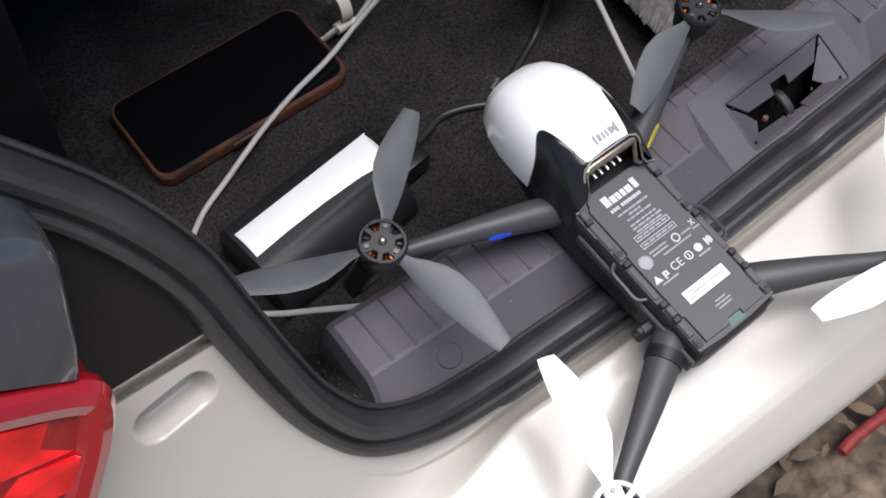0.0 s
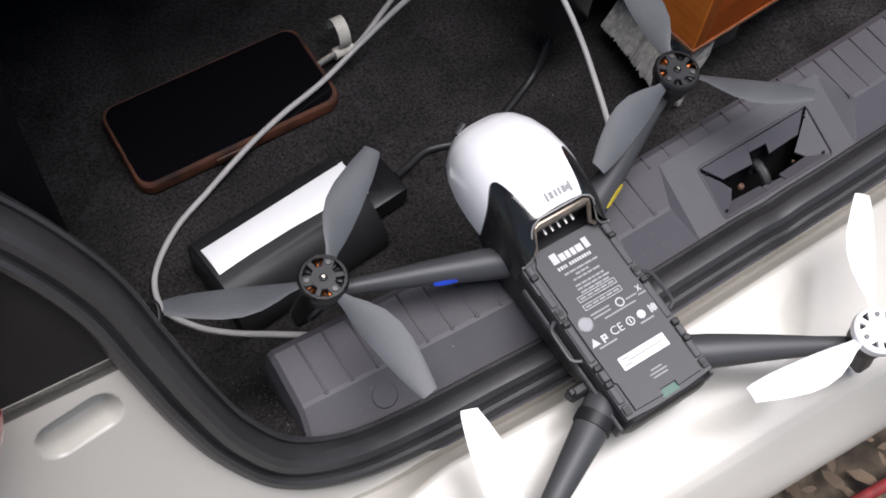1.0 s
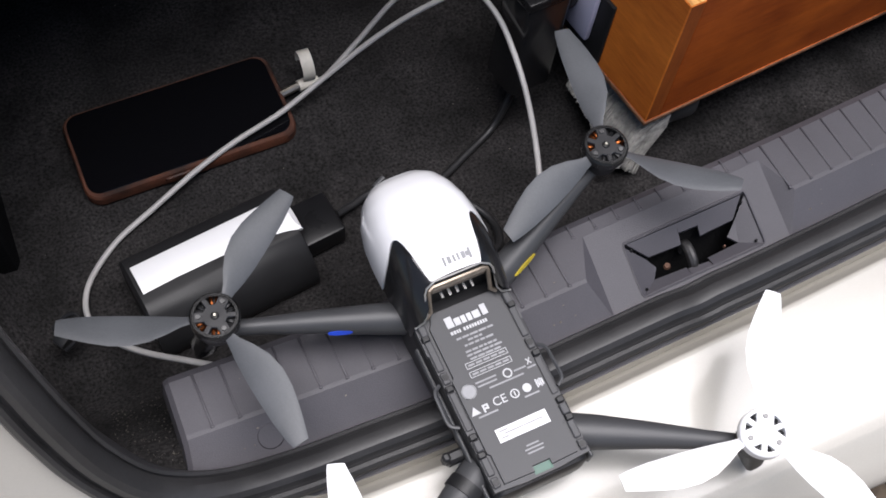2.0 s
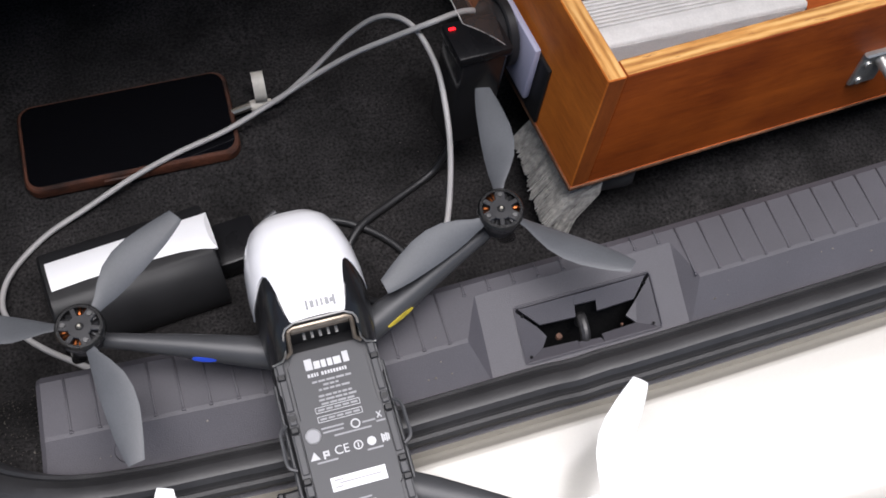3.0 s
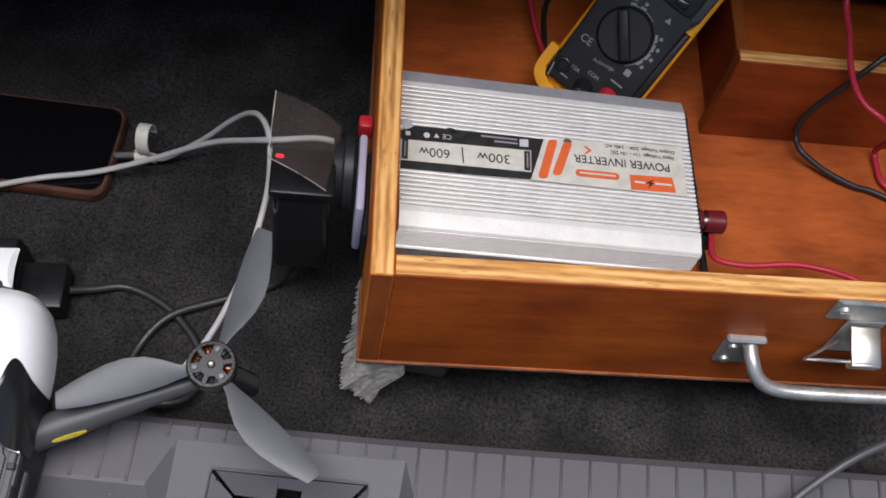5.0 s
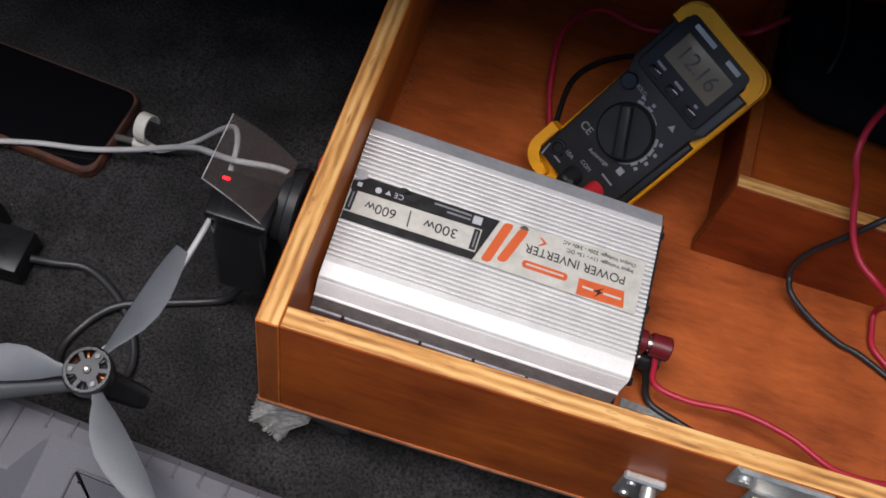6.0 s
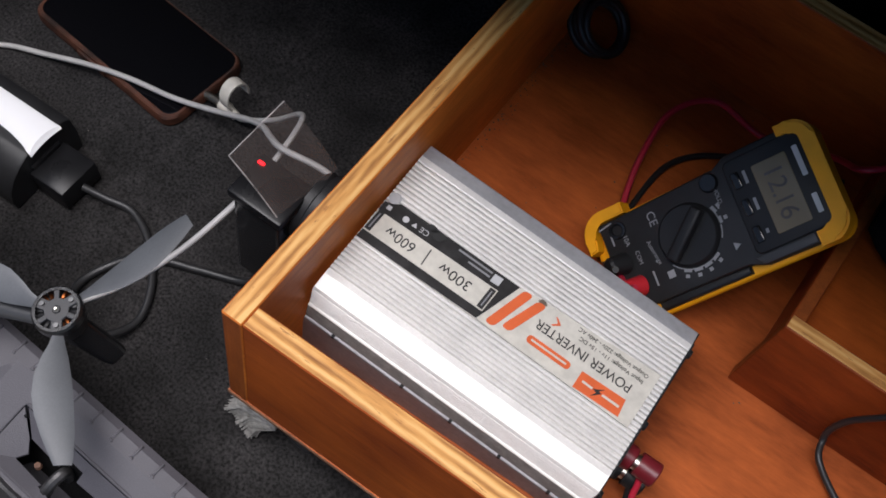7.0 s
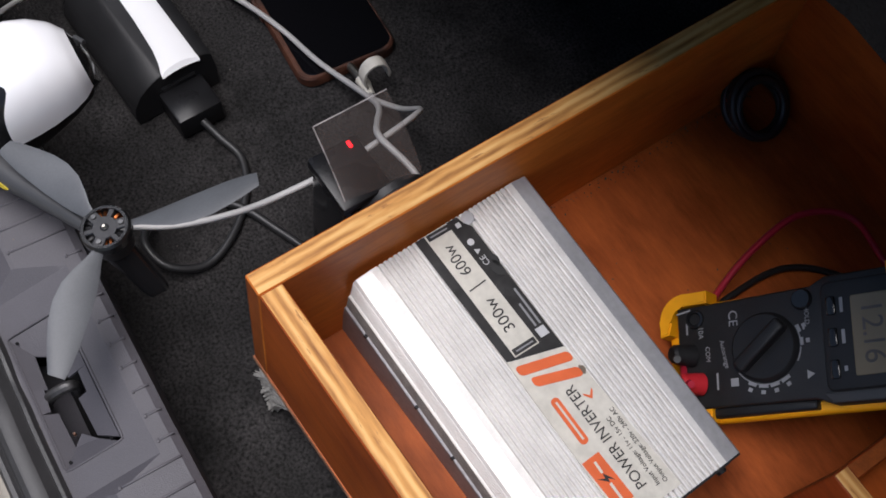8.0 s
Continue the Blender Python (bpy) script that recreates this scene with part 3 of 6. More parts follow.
def pillar_point(x, z, out=0.0):
    """A point on the slanting face of the rear pillar."""
    n = Vector((0, -0.912, 0.410))
    return Vector((x, -0.04 + 0.45 * (z - 0.09), z)) + n * out


def pillar_panel():
    bm = bmesh.new()
    line = [(-0.357, 0.2225), (-0.362, 0.25), (-0.382, 0.285), (-0.407, 0.322), (-0.44, 0.358), (-0.5, 0.40), (-0.52, 0.30), (-0.50, 0.2225)]
    loft(bm, [[pillar_point(x, z, 0.0) for x, z in line], [pillar_point(x, z, -0.012) for x, z in line]])
    thing("pillar_panel", bm, PANEL, "matt black panel between the lamp and the seal", "car trim", kind="structure", smooth=None)


pillar_panel()


def tail_lamp():
    lamp = base("tail_lamp", label="red and smoked-grey tail lamp on the cream pillar", category="tail lamp")

    def shell(name, line, depth, material, label, inset=0.004):
        bm = bmesh.new()
        c = Vector((sum(p[0] for p in line) / len(line), sum(p[1] for p in line) / len(line)))
        rings = []
        for k, (out, f) in enumerate(((-0.005, 1.0), (depth - inset * 1.8, 1.0), (depth - inset * 1.1, 0.990), (depth - inset * 0.55, 0.970), (depth - inset * 0.18, 0.935), (depth, 0.88))):
            rings.append([pillar_point(c.x + (x - c.x) * f, c.y + (z - c.y) * f, out) for x, z in line])
        loft(bm, rings)
        return part(name, bm, material, lamp, label, smooth=50)

    grey = [(-0.410, 0.262), (-0.4045, 0.275), (-0.399, 0.295), (-0.3955, 0.310), (-0.397, 0.320), (-0.404, 0.327), (-0.43, 0.336), (-0.52, 0.362), (-0.54, 0.32), (-0.45, 0.283)]
    shell("upper_cover", grey, 0.032, LENSGREY, "smoked grey glossy cover", 0.013)
    red = [(-0.4105, 0.2605), (-0.4065, 0.253), (-0.4095, 0.245), (-0.418, 0.234), (-0.434, 0.214), (-0.48, 0.19), (-0.56, 0.23), (-0.54, 0.318), (-0.45, 0.281)]
    shell("red_lens", red, 0.031, LENSRED, "red lens")
    # bright stepped reflector facets inside a dark rim
    for out, tilt, line in ((0.0318, 0.006, [(-0.4165, 0.2515), (-0.424, 0.2405), (-0.452, 0.2470), (-0.448, 0.2680)]),
                            (0.0316, -0.005, [(-0.4250, 0.2385), (-0.4335, 0.2265), (-0.468, 0.2330), (-0.456, 0.2455)]),
                            (0.0318, 0.004, [(-0.4350, 0.2240), (-0.441, 0.2165), (-0.480, 0.2060), (-0.472, 0.2310)]),
                            (0.0316, 0.006, [(-0.4535, 0.2490), (-0.460, 0.2475), (-0.500, 0.2620), (-0.496, 0.2860), (-0.450, 0.2680)])):
        bm = bmesh.new()
        n = len(line)
        loft(bm, [[pillar_point(x, z, 0.029) for x, z in line], [pillar_point(x, z, out + tilt * (k / n - 0.4)) for k, (x, z) in enumerate(line)]])
        part("reflector_facet", bm, LENSFACET, lamp, "bright red reflector facet", smooth=None)
    rim = [(-0.448, 0.2740), (-0.425, 0.2640), (-0.4135, 0.2575), (-0.4115, 0.2530), (-0.4150, 0.2440), (-0.4225, 0.2330), (-0.437, 0.2150)]
    for out, r in ((0.0275, 0.0080), (0.0330, 0.0022)):
        bm = bmesh.new()
        tube_mesh(bm, curve([pillar_point(x, z, out) for x, z in rim], 5), r, 10)
        part("lens_rim", bm, LENSRED, lamp, "dark red rounded rim")
    bm = bmesh.new()
    line = [(-0.434, 0.2135), (-0.438, 0.209), (-0.49, 0.178), (-0.49, 0.187)]
    loft(bm, [[pillar_point(x, z, -0.002) for x, z in line], [pillar_point(x, z, 0.024) for x, z in line]])
    part("reflector_strip", bm, WHITE, lamp, "pale clear strip")


tail_lamp()


def ground():
    bm = bmesh.new()
    n = 60
    rows = []
    for i in range(n + 1):
        v = (i / n * 2 - 1)
        y = math.copysign(abs(v) ** 3, v) * 400 - 0.8
        row = []
        for j in range(n + 1):
            u = j / n * 2 - 1
            x = math.copysign(abs(u) ** 3, u) * 400
            row.append((x, y, -0.62 + 0.015 * noise.noise((x * 3, y * 3, 0))))
        rows.append(row)
    loft(bm, rows, closed=False)
    thing("ground", bm, GROUND, "brown earth strewn with dry leaf litter", "ground", kind="structure", smooth=60)
    bm = bmesh.new()
    rnd = random.Random(5)
    for k in range(1900):
        x, y = rnd.uniform(-0.3, 1.6), rnd.uniform(-1.4, 0.1)
        s, a, t = rnd.uniform(0.006, 0.020), rnd.uniform(0, 6.3), rnd.uniform(-0.5, 0.5)
        m = Matrix.Translation((x, y, -0.605 + rnd.uniform(0, 0.012))) @ Euler((t, rnd.uniform(-0.5, 0.5), a)).to_matrix().to_4x4()
        vs = [bm.verts.new(m @ Vector((px * s, py * s * 0.5, pz * s))) for px, py, pz in ((-1, 0, 0), (-0.3, 0.8, 0.12), (0.5, 0.6, 0.1), (1, 0, 0), (0.4, -0.7, 0.12), (-0.4, -0.7, 0.1))]
        bm.faces.new(vs)
    litter = mat("dry_leaves", (0.15, 0.105, 0.07), 0.8, var=0.6, scale=6)
    thing("leaf_litter", bm, litter, "dry brown leaves scattered on the earth", "leaf litter", kind="stuff", smooth=None)
    bm = bmesh.new()
    tube_mesh(bm, curve([(0.243, -0.137, -0.592), (0.275, -0.134, -0.590), (0.36, -0.137, -0.592)], 6), 0.007, 14)
    thing("red_pipe", bm, mat("dull_red_pipe", (0.28, 0.03, 0.03), 0.6, var=0.3, scale=90), "red plastic pipe lying on the earth", "pipe")
    bm = bmesh.new()
    rnd = random.Random(9)
    for k in range(7):
        block(bm, (-0.05, -0.03, -0.02), (0.05, 0.03, 0.03), 0.012, 2, Matrix.Translation((0.42 + rnd.uniform(-0.1, 0.1), -0.30 + rnd.uniform(-0.07, 0.07), -0.58 + rnd.uniform(0, 0.03))) @ Euler((rnd.random(), rnd.random(), rnd.random() * 3)).to_matrix().to_4x4())
    thing("dark_debris", bm, BLACK, "dark lumpy debris on the earth", "debris", kind="stuff")


ground()


# ---- wooden case, its frame leaning to one side on a brush ----
CASE = pose(0.048, 0.119, 0.063, -2.5, 6.3, 8.5)
L, D, H, T, FL = 0.54, 0.372, 0.1075, 0.0125, 0.005


def board(name, lo, hi, parent, faces, label=""):
    """A plywood board. faces: the materials of its sides, its cut top and its ends."""
    bm = bmesh.new()
    block(bm, lo, hi, 0.0007, 1)
    ob = part(name, bm, list(faces), parent, label, smooth=None)
    for p in ob.data.polygons:
        n = p.normal
        p.material_index = 1 if n.z > 0.8 else (2 if abs(n.x) > 0.8 and hi[0] - lo[0] > hi[1] - lo[1] or abs(n.y) > 0.8 and hi[1] - lo[1] > hi[0] - lo[0] else 0)
    return ob


def wooden_case():
    case = base("wooden_case", CASE, "orange-stained plywood case, open, tilted on a grey brush", "wooden box")
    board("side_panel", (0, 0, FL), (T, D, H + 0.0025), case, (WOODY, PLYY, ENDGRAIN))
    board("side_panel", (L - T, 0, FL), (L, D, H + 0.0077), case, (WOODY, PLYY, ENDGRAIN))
    # the front is racked: it sits slightly askew and rises towards its far end
    front = board("front_panel", (T, 0, FL), (L - T, T, H), case, (WOODX, PLYX, ENDGRAIN))
    for v in front.data.vertices:
        v.co.y += 0.0002 + 0.0129 * v.co.x
        v.co.z += (0.0025 + 0.0099 * v.co.x) * (v.co.z > 0.05)
    board("back_panel", (T, D - T, FL), (L - T, D, H), case, (WOODX, PLYX, ENDGRAIN))
    bottom = board("floor_panel", (-0.001, -0.001, 0), (L, D, FL), case, (WORNEDGE, FLOORWOOD, WORNEDGE), "stained and dirty plywood floor")
    for v in bottom.data.vertices:
        if v.co.y < 0.1:
            v.co.y += 0.0129 * max(v.co.x, 0)
        if v.co.z < 0.002 and v.co.y < 0.1:
            v.co.z += min(0.0014 + 0.0099 * max(v.co.x, 0), 0.0035)
    # inner tray
    front = board("tray_front", (0.2265, 0.1900, FL), (0.45, 0.1995, 0.0740), case, (WOODTRAY, PLYX, ENDGRAIN))
    for v in front.data.vertices:
        v.co.y -= 0.123 * (0.0740 - v.co.z)
        v.co.x -= 0.087 * (0.0740 - v.co.z) * (v.co.x < 0.3)
    board("tray_side", (0.2265, 0.2000, FL), (0.2350, D - T, 0.0715), case, (WOODTRAY, ENDGRAIN, ENDGRAIN))
    board("tray_bottom", (0.2345, 0.203, 0.053), (0.45, D - T, 0.058), case, (WOODX, WOODX, PLYX))
    # nail heads
    for x, y in ((0.006, 0.02), (0.006, 0.11), (0.006, 0.25)):
        bm = bmesh.new()
        disc(bm, 0.001, 0.001, H - 0.0005, H + 0.0003, 10, (x, y))
        part("nail", bm, ENDGRAIN, case)
    # handle with two brackets
    handle = base("handle")
    handle.parent = case
    handle.matrix_basis = Matrix.Translation((0, 0.0037, -0.0008))
    tagged(handle, "bent galvanised steel handle")
    for x in (0.2135, 0.330):
        bm = bmesh.new()
        block(bm, (x - 0.0110, -0.0032, 0.034), (x + 0.0110, 0.0, 0.066), 0.001, 1)
        block(bm, (x - 0.0115, -0.0055, 0.0640), (x + 0.0115, -0.0005, 0.0665), 0.0012, 1)
        part("bracket", bm, STEEL, handle)
        for z in (0.039, 0.055):
            bm = bmesh.new()
            disc(bm, 0.003, 0.0024, 0.0, 0.0015, 12)
            bmesh.ops.transform(bm, matrix=Matrix.Translation((x - 0.005, -0.0032, z)) @ pose(0, 0, 0, 90), verts=bm.verts)
            part("rivet", bm, STEEL, handle)
    bm = bmesh.new()
    tube_mesh(bm, curve([(0.2175, -0.003, 0.058), (0.2185, -0.012, 0.056), (0.224, -0.021, 0.050), (0.238, -0.0245, 0.046), (0.270, -0.025, 0.046), (0.305, -0.0245, 0.047), (0.3205, -0.021, 0.050), (0.326, -0.012, 0.056), (0.327, -0.003, 0.058)], 6), 0.0042, 12)
    part("grip", bm, STEEL, handle)
    # toggle latch on the rim
    clasp = base("clasp")
    clasp.parent = case
    clasp.matrix_basis = Matrix.Translation((0, 0.0038, 0.0052))
    tagged(clasp, "bright steel toggle latch with a wire loop")
    cx = 0.2715
    bm = bmesh.new()
    block(bm, (cx - 0.025, -0.0022, 0.088), (cx + 0.025, 0.0, 0.1085), 0.001, 1)
    block(bm, (cx - 0.024, -0.0035, 0.1065), (cx + 0.024, -0.0005, 0.1095), 0.0012, 1)
    block(bm, (cx - 0.011, -0.0022, 0.050), (cx + 0.011, 0.0, 0.088), 0.001, 1)
    part("back_plate", bm, STEEL, clasp)
    bm = bmesh.new()
    swing = Matrix.Translation((cx, -0.003, 0.083)) @ pose(0, 0, 0, 17)
    block(bm, (-0.0085, -0.021, -0.0015), (0.0085, 0.0, 0.0015), 0.0012, 2, swing)
    block(bm, (-0.0085, -0.0225, -0.0080), (0.0085, -0.0195, 0.0010), 0.0012, 2, swing)
    part("lever", bm, PIN, clasp)
    bm = bmesh.new()
    tube_mesh(bm, [(cx - 0.009, -0.005, 0.068), (cx - 0.021, -0.007, 0.047), (cx + 0.021, -0.007, 0.047), (cx + 0.009, -0.005, 0.068)], 0.0011, 8)
    part("wire_loop", bm, STEEL, clasp)
    for x in (cx - 0.018, cx + 0.018):
        bm = bmesh.new()
        disc(bm, 0.004, 0.003, 0.0, 0.0018, 16)
        block(bm, (-0.0026, -0.0004, 0.0012), (0.0026, 0.0004, 0.0021))
        block(bm, (-0.0004, -0.0026, 0.0012), (0.0004, 0.0026, 0.0021))
        bmesh.ops.transform(bm, matrix=Matrix.Translation((x, -0.0022, 0.0985)) @ pose(0, 0, 0, 90), verts=bm.verts)
        part("screw", bm, STEEL, clasp)
    # zinc angle plate lying inside
    bm = bmesh.new()
    slab(bm, ((0.199, 0.050), (0.250, 0.046), (0.252, 0.058), (0.232, 0.066), (0.200, 0.068)), FL + 0.0005, FL + 0.0022)
    part("zinc_plate", bm, mat("dull_zinc", (0.24, 0.25, 0.24), 0.5, 0.5, var=0.35, scale=90, fine=0.2), case, "dull zinc plate")
    return case


wooden_case()


def at_case(m):
    return CASE @ m


def inverter():
    inv = base("power_inverter", at_case(pose(0.0131, -0.0020, 0.0150, 0, 4.9, 1.7)), "silver ribbed aluminium power inverter with an orange and black label", "inverter")
    LEN, TOP = 0.179, 0.0605
    prof = [(0.0502, 0.0), (0.0502, 0.0212), (0.0506, 0.0220), (0.0518, 0.0224), (0.0518, 0.0232)]
    z = 0.0232
    while z < 0.0365:
        prof += [(0.0514, z + 0.0004), (0.0514, z + 0.0012), (0.0518, z + 0.0015), (0.0518, z + 0.0020)]
        z += 0.0022
    prof += [(0.0530, z + 0.0004)]
    z += 0.0006
    while z < 0.0555:
        prof += [(0.0526, z + 0.0003), (0.0526, z + 0.0009), (0.0530, z + 0.0011), (0.0530, z + 0.0015)]
        z += 0.0016
    prof += [(0.0532, 0.0572), (0.0542, 0.0582), (0.0630, 0.0600), (0.0650, TOP - 0.0004)]
    y = 0.0665
    while y < 0.1500:
        prof += [(y, TOP - 0.0003), (y + 0.0002, TOP - 0.0026), (y + 0.0011, TOP - 0.0026), (y + 0.0013, TOP - 0.0003), (y + 0.0018, TOP), (y + 0.0026, TOP - 0.0001)]
        y += 0.0030
    prof += [(0.1530, TOP - 0.0002), (0.1545, TOP - 0.0006), (0.1625, 0.0575), (0.1642, 0.0550), (0.1645, 0.0530), (0.1645, 0.0)]
    bm = bmesh.new()
    loft(bm, [[(x, y, z if z else low) for y, z in prof] for x, low in ((-0.0002, -0.0090), (LEN, FL + 0.0009))])
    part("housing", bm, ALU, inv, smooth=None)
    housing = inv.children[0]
    # The lower side and the sloping edge take the darker, shade-coloured copies.
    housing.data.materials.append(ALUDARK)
    housing.data.materials.append(ALUFINDARK)
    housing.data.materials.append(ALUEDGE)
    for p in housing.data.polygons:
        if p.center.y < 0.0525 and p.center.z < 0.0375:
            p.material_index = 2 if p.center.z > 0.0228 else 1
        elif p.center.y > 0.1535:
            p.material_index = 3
    for x0, x1 in ((LEN, LEN + 0.0012),):
        bm = bmesh.new()
        block(bm, (x0, 0.0545, FL + 0.0015), (x1, 0.1640, TOP - 0.0055))
        block(bm, (x0, 0.0640, TOP - 0.0030), (x1, 0.1540, TOP - 0.0001))
        part("end_plate", bm, BLACK, inv, smooth=None)
    for y, z in ((0.056, 0.05), (0.1, 0.055), (0.15, 0.055), (0.056, 0.018), (0.158, 0.02)):
        bm = bmesh.new()
        disc(bm, 0.003, 0.0025, 0, 0.0022, 12)
        bmesh.ops.transform(bm, matrix=Matrix.Translation((LEN + 0.001, y, z)) @ pose(0, 0, 0, 0, 90), verts=bm.verts)
        part("screw", bm, BLACK, inv)
    for x in (0.018, 0.064, 0.096, 0.128, 0.160):
        bm = bmesh.new()
        block(bm, (x, 0.0498, 0.0206), (x + 0.0020, 0.0519, 0.0228), 0.0003, 1)
        part("foot_notch", bm, BLACK, inv)
    # label: black half with the ratings, pale half with the name
    label = base("label")
    label.parent = inv
    tagged(label, "black, cream and orange printed label")
    z0 = TOP + 0.0002

    def patch(name, outline, material, lift=0.0):
        bm = bmesh.new()
        slab(bm, outline, z0 + lift, z0 + lift + 0.0002)
        part(name, bm, material, label, smooth=None)

    patch("black_field", ((0.0002, 0.0902), (0.0770, 0.0916), (0.0863, 0.1210), (0.0085, 0.1206), (0.0050, 0.1180), (0.0002, 0.1165)), LABELBLACK)
    patch("cream_field", ((0.0772, 0.0914), (0.1735, 0.0908), (0.1738, 0.1266), (0.1040, 0.1228), (0.0865, 0.1212)), PAPER)
    patch("rating_field", ((0.0002, 0.0957), (0.0775, 0.0965), (0.0780, 0.1116), (0.0002, 0.1100)), PAPER, 0.0003)
    for x, y in ((0.0006, 0.0965), (0.0733, 0.0972)):
        patch("end_field", ((x, y), (x + 0.0036, y), (x + 0.0040, y + 0.0136), (x + 0.0004, y + 0.0136)), LABELBLACK, 0.0006)
        patch("end_line", ((x + 0.0015, y + 0.0016), (x + 0.0023, y + 0.0016), (x + 0.0026, y + 0.0120), (x + 0.0018, y + 0.0120)), INKDIM, 0.0009)
    patch("divider", ((0.0366, 0.0980), (0.0373, 0.0980), (0.0367, 0.1086), (0.0360, 0.1086)), INKBLACK, 0.0006)
    for x, y0, y1, lean in ((0.0812, 0.0930, 0.1212, 0.29), (0.0898, 0.0962, 0.1205, 0.36)):
        patch("slash", [(px + lean * (py - y0), py) for px, py in round_rect(x, y0, x + 0.0056, y1, 0.0022)], ORANGE, 0.0004)
    patch("pill", round_rect(0.1046, 0.0972, 0.1316, 0.1020, 0.0022), ORANGE, 0.0004)
    patch("pill_print", ((0.1070, 0.0991), (0.1292, 0.0991), (0.1292, 0.1002), (0.1070, 0.1002)), PAPER, 0.0006)
    patch("badge", ((0.1383, 0.0915), (0.1663, 0.0925), (0.1650, 0.1030), (0.1381, 0.1020)), ORANGE, 0.0004)
    patch("badge_print", ((0.1410, 0.0966), (0.1475, 0.0964), (0.1475, 0.0977), (0.1410, 0.0979)), PAPER, 0.0006)
    patch("badge_print", ((0.1535, 0.0966), (0.1640, 0.0966), (0.1640, 0.0980), (0.1535, 0.0980)), PAPER, 0.0006)
    patch("badge_bolt", ((0.1485, 0.0930), (0.1530, 0.0975), (0.1510, 0.0978), (0.1535, 0.1005), (0.1475, 0.0970), (0.1503, 0.0965)), INKBLACK, 0.0007)
    patch("tick", ((0.1122, 0.1136), (0.1157, 0.1163), (0.1122, 0.1191), (0.1109, 0.1191), (0.1137, 0.1163), (0.1109, 0.1136)), ORANGE, 0.0004)
    flip = pose(0, 0, 0, 0, 0, 180)
    for text, size, x, y, wide, ink in (("600w", 0.0088, 0.0200, 0.1030, 0.0180, INKBLACK), ("300w", 0.0088, 0.0553, 0.1037, 0.0196, INKBLACK), ("POWER INVERTER", 0.0080, 0.1343, 0.1098, 0.0597, INKBLACK),
                                        ("Input Voltage: 11v - 15v DC", 0.0034, 0.1475, 0.1168, 0.0400, INKBLACK), ("Output Voltage: 220v - 240v AC", 0.0034, 0.1465, 0.1212, 0.0440, INKBLACK)):
        words(text, size, ink, label, Matrix.Translation((x, y, z0 + 0.0007)) @ flip, wide=wide)
    words("CE", 0.0048, INK, label, Matrix.Translation((0.0275, 0.1150, z0 + 0.0005)) @ flip)
    for x, seg in ((0.0045, 4), (0.0155, 14), (0.0213, 3)):
        bm = bmesh.new()
        disc(bm, 0.0019, 0.0019, 0, 0.0002, seg)
        bmesh.ops.transform(bm, matrix=Matrix.Translation((x, 0.1146, z0 + 0.0003)) @ pose(0, 0, 0, 0, 0, 45 if seg == 4 else 90), verts=bm.verts)
        part("symbol", bm, INK, label, smooth=None)
    for y, x1, w in ((0.1150, 0.0700, 0.0140), (0.1178, 0.0700, 0.0220)):
        patch("small_print", ((x1 - w, y), (x1, y), (x1, y + 0.0011), (x1 - w, y + 0.0011)), INKDIM, 0.0003)
    patch("symbol_field", ((0.0712, 0.1138), (0.0765, 0.1140), (0.0767, 0.1192), (0.0714, 0.1190)), INK, 0.0003)
    # worn patches and a blob of glue on the label
    for x, y, r in ((0.0300, 0.1195, 0.0022), (0.0345, 0.1178, 0.0030), (0.1010, 0.1216, 0.0016), (0.0480, 0.1140, 0.0016)):
        patch("worn_patch", [(x + r * 1.6 * math.cos(a) * (1 + 0.25 * math.sin(3 * a + x * 900)), y + r * math.sin(a)) for a in (2 * math.pi * k / 11 for k in range(11))], INKBLACK if x < 0.09 else CONTACT, 0.0002)
    bm = bmesh.new()
    disc(bm, 0.0036, 0.0030, 0.0, 0.0006, 14, (0.0036, 0.1215), bevel=0.0004)
    bmesh.ops.transform(bm, matrix=Matrix.Translation((0, 0, z0)), verts=bm.verts)
    part("glue_blob", bm, INK, label)
    # binding posts on the end plate
    for y, z, m, label2 in ((0.0845, 0.046, MAROON, "maroon binding post"), (0.0845, 0.026, BLACK, "black binding post")):
        post = base("binding_post")
        post.parent = inv
        tagged(post, label2)
        for name, r0, r1, x0, x1 in (("collar", 0.0075, 0.007, 0.0012, 0.008), ("stem", 0.0045, 0.0045, 0.008, 0.0105), ("knob", 0.0068, 0.0072, 0.0105, 0.0225)):
            bm = bmesh.new()
            disc(bm, r0, r1, x0, x1, 20, bevel=0.0008 if name != "stem" else 0)
            bmesh.ops.transform(bm, matrix=Matrix.Translation((LEN, y, z)) @ pose(0, 0, 0, 0, 90), verts=bm.verts)
            part(name, bm, PIN if name == "stem" else m, post, smooth=30)


inverter()


def cable(name, pts, r, material, label, m=None, steps=8, category="cable"):
    bm = bmesh.new()
    tube_mesh(bm, curve(pts, steps), r, 8)
    return thing(name, bm, material, label, category, m, smooth=60)


cable("red_supply_wire", [(0.2075, 0.0865, 0.0445), (0.2095, 0.082, 0.036), (0.214, 0.073, 0.027), (0.235, 0.070, 0.026), (0.265, 0.072, 0.028), (0.295, 0.067, 0.028), (0.33, 0.057, 0.024), (0.38, 0.07, 0.016), (0.46, 0.12, 0.0080)], 0.0019, CABLER, "red supply wire from the inverter's terminal", CASE)
cable("black_supply_wire", [(0.2065, 0.0865, 0.0245), (0.210, 0.079, 0.017), (0.216, 0.070, 0.0080), (0.236, 0.063, 0.0080), (0.262, 0.056, 0.0080), (0.31, 0.040, 0.0078), (0.40, 0.05, 0.0078), (0.46, 0.14, 0.0078)], 0.0022, CABLEB, "black supply wire lying on the case floor", CASE)
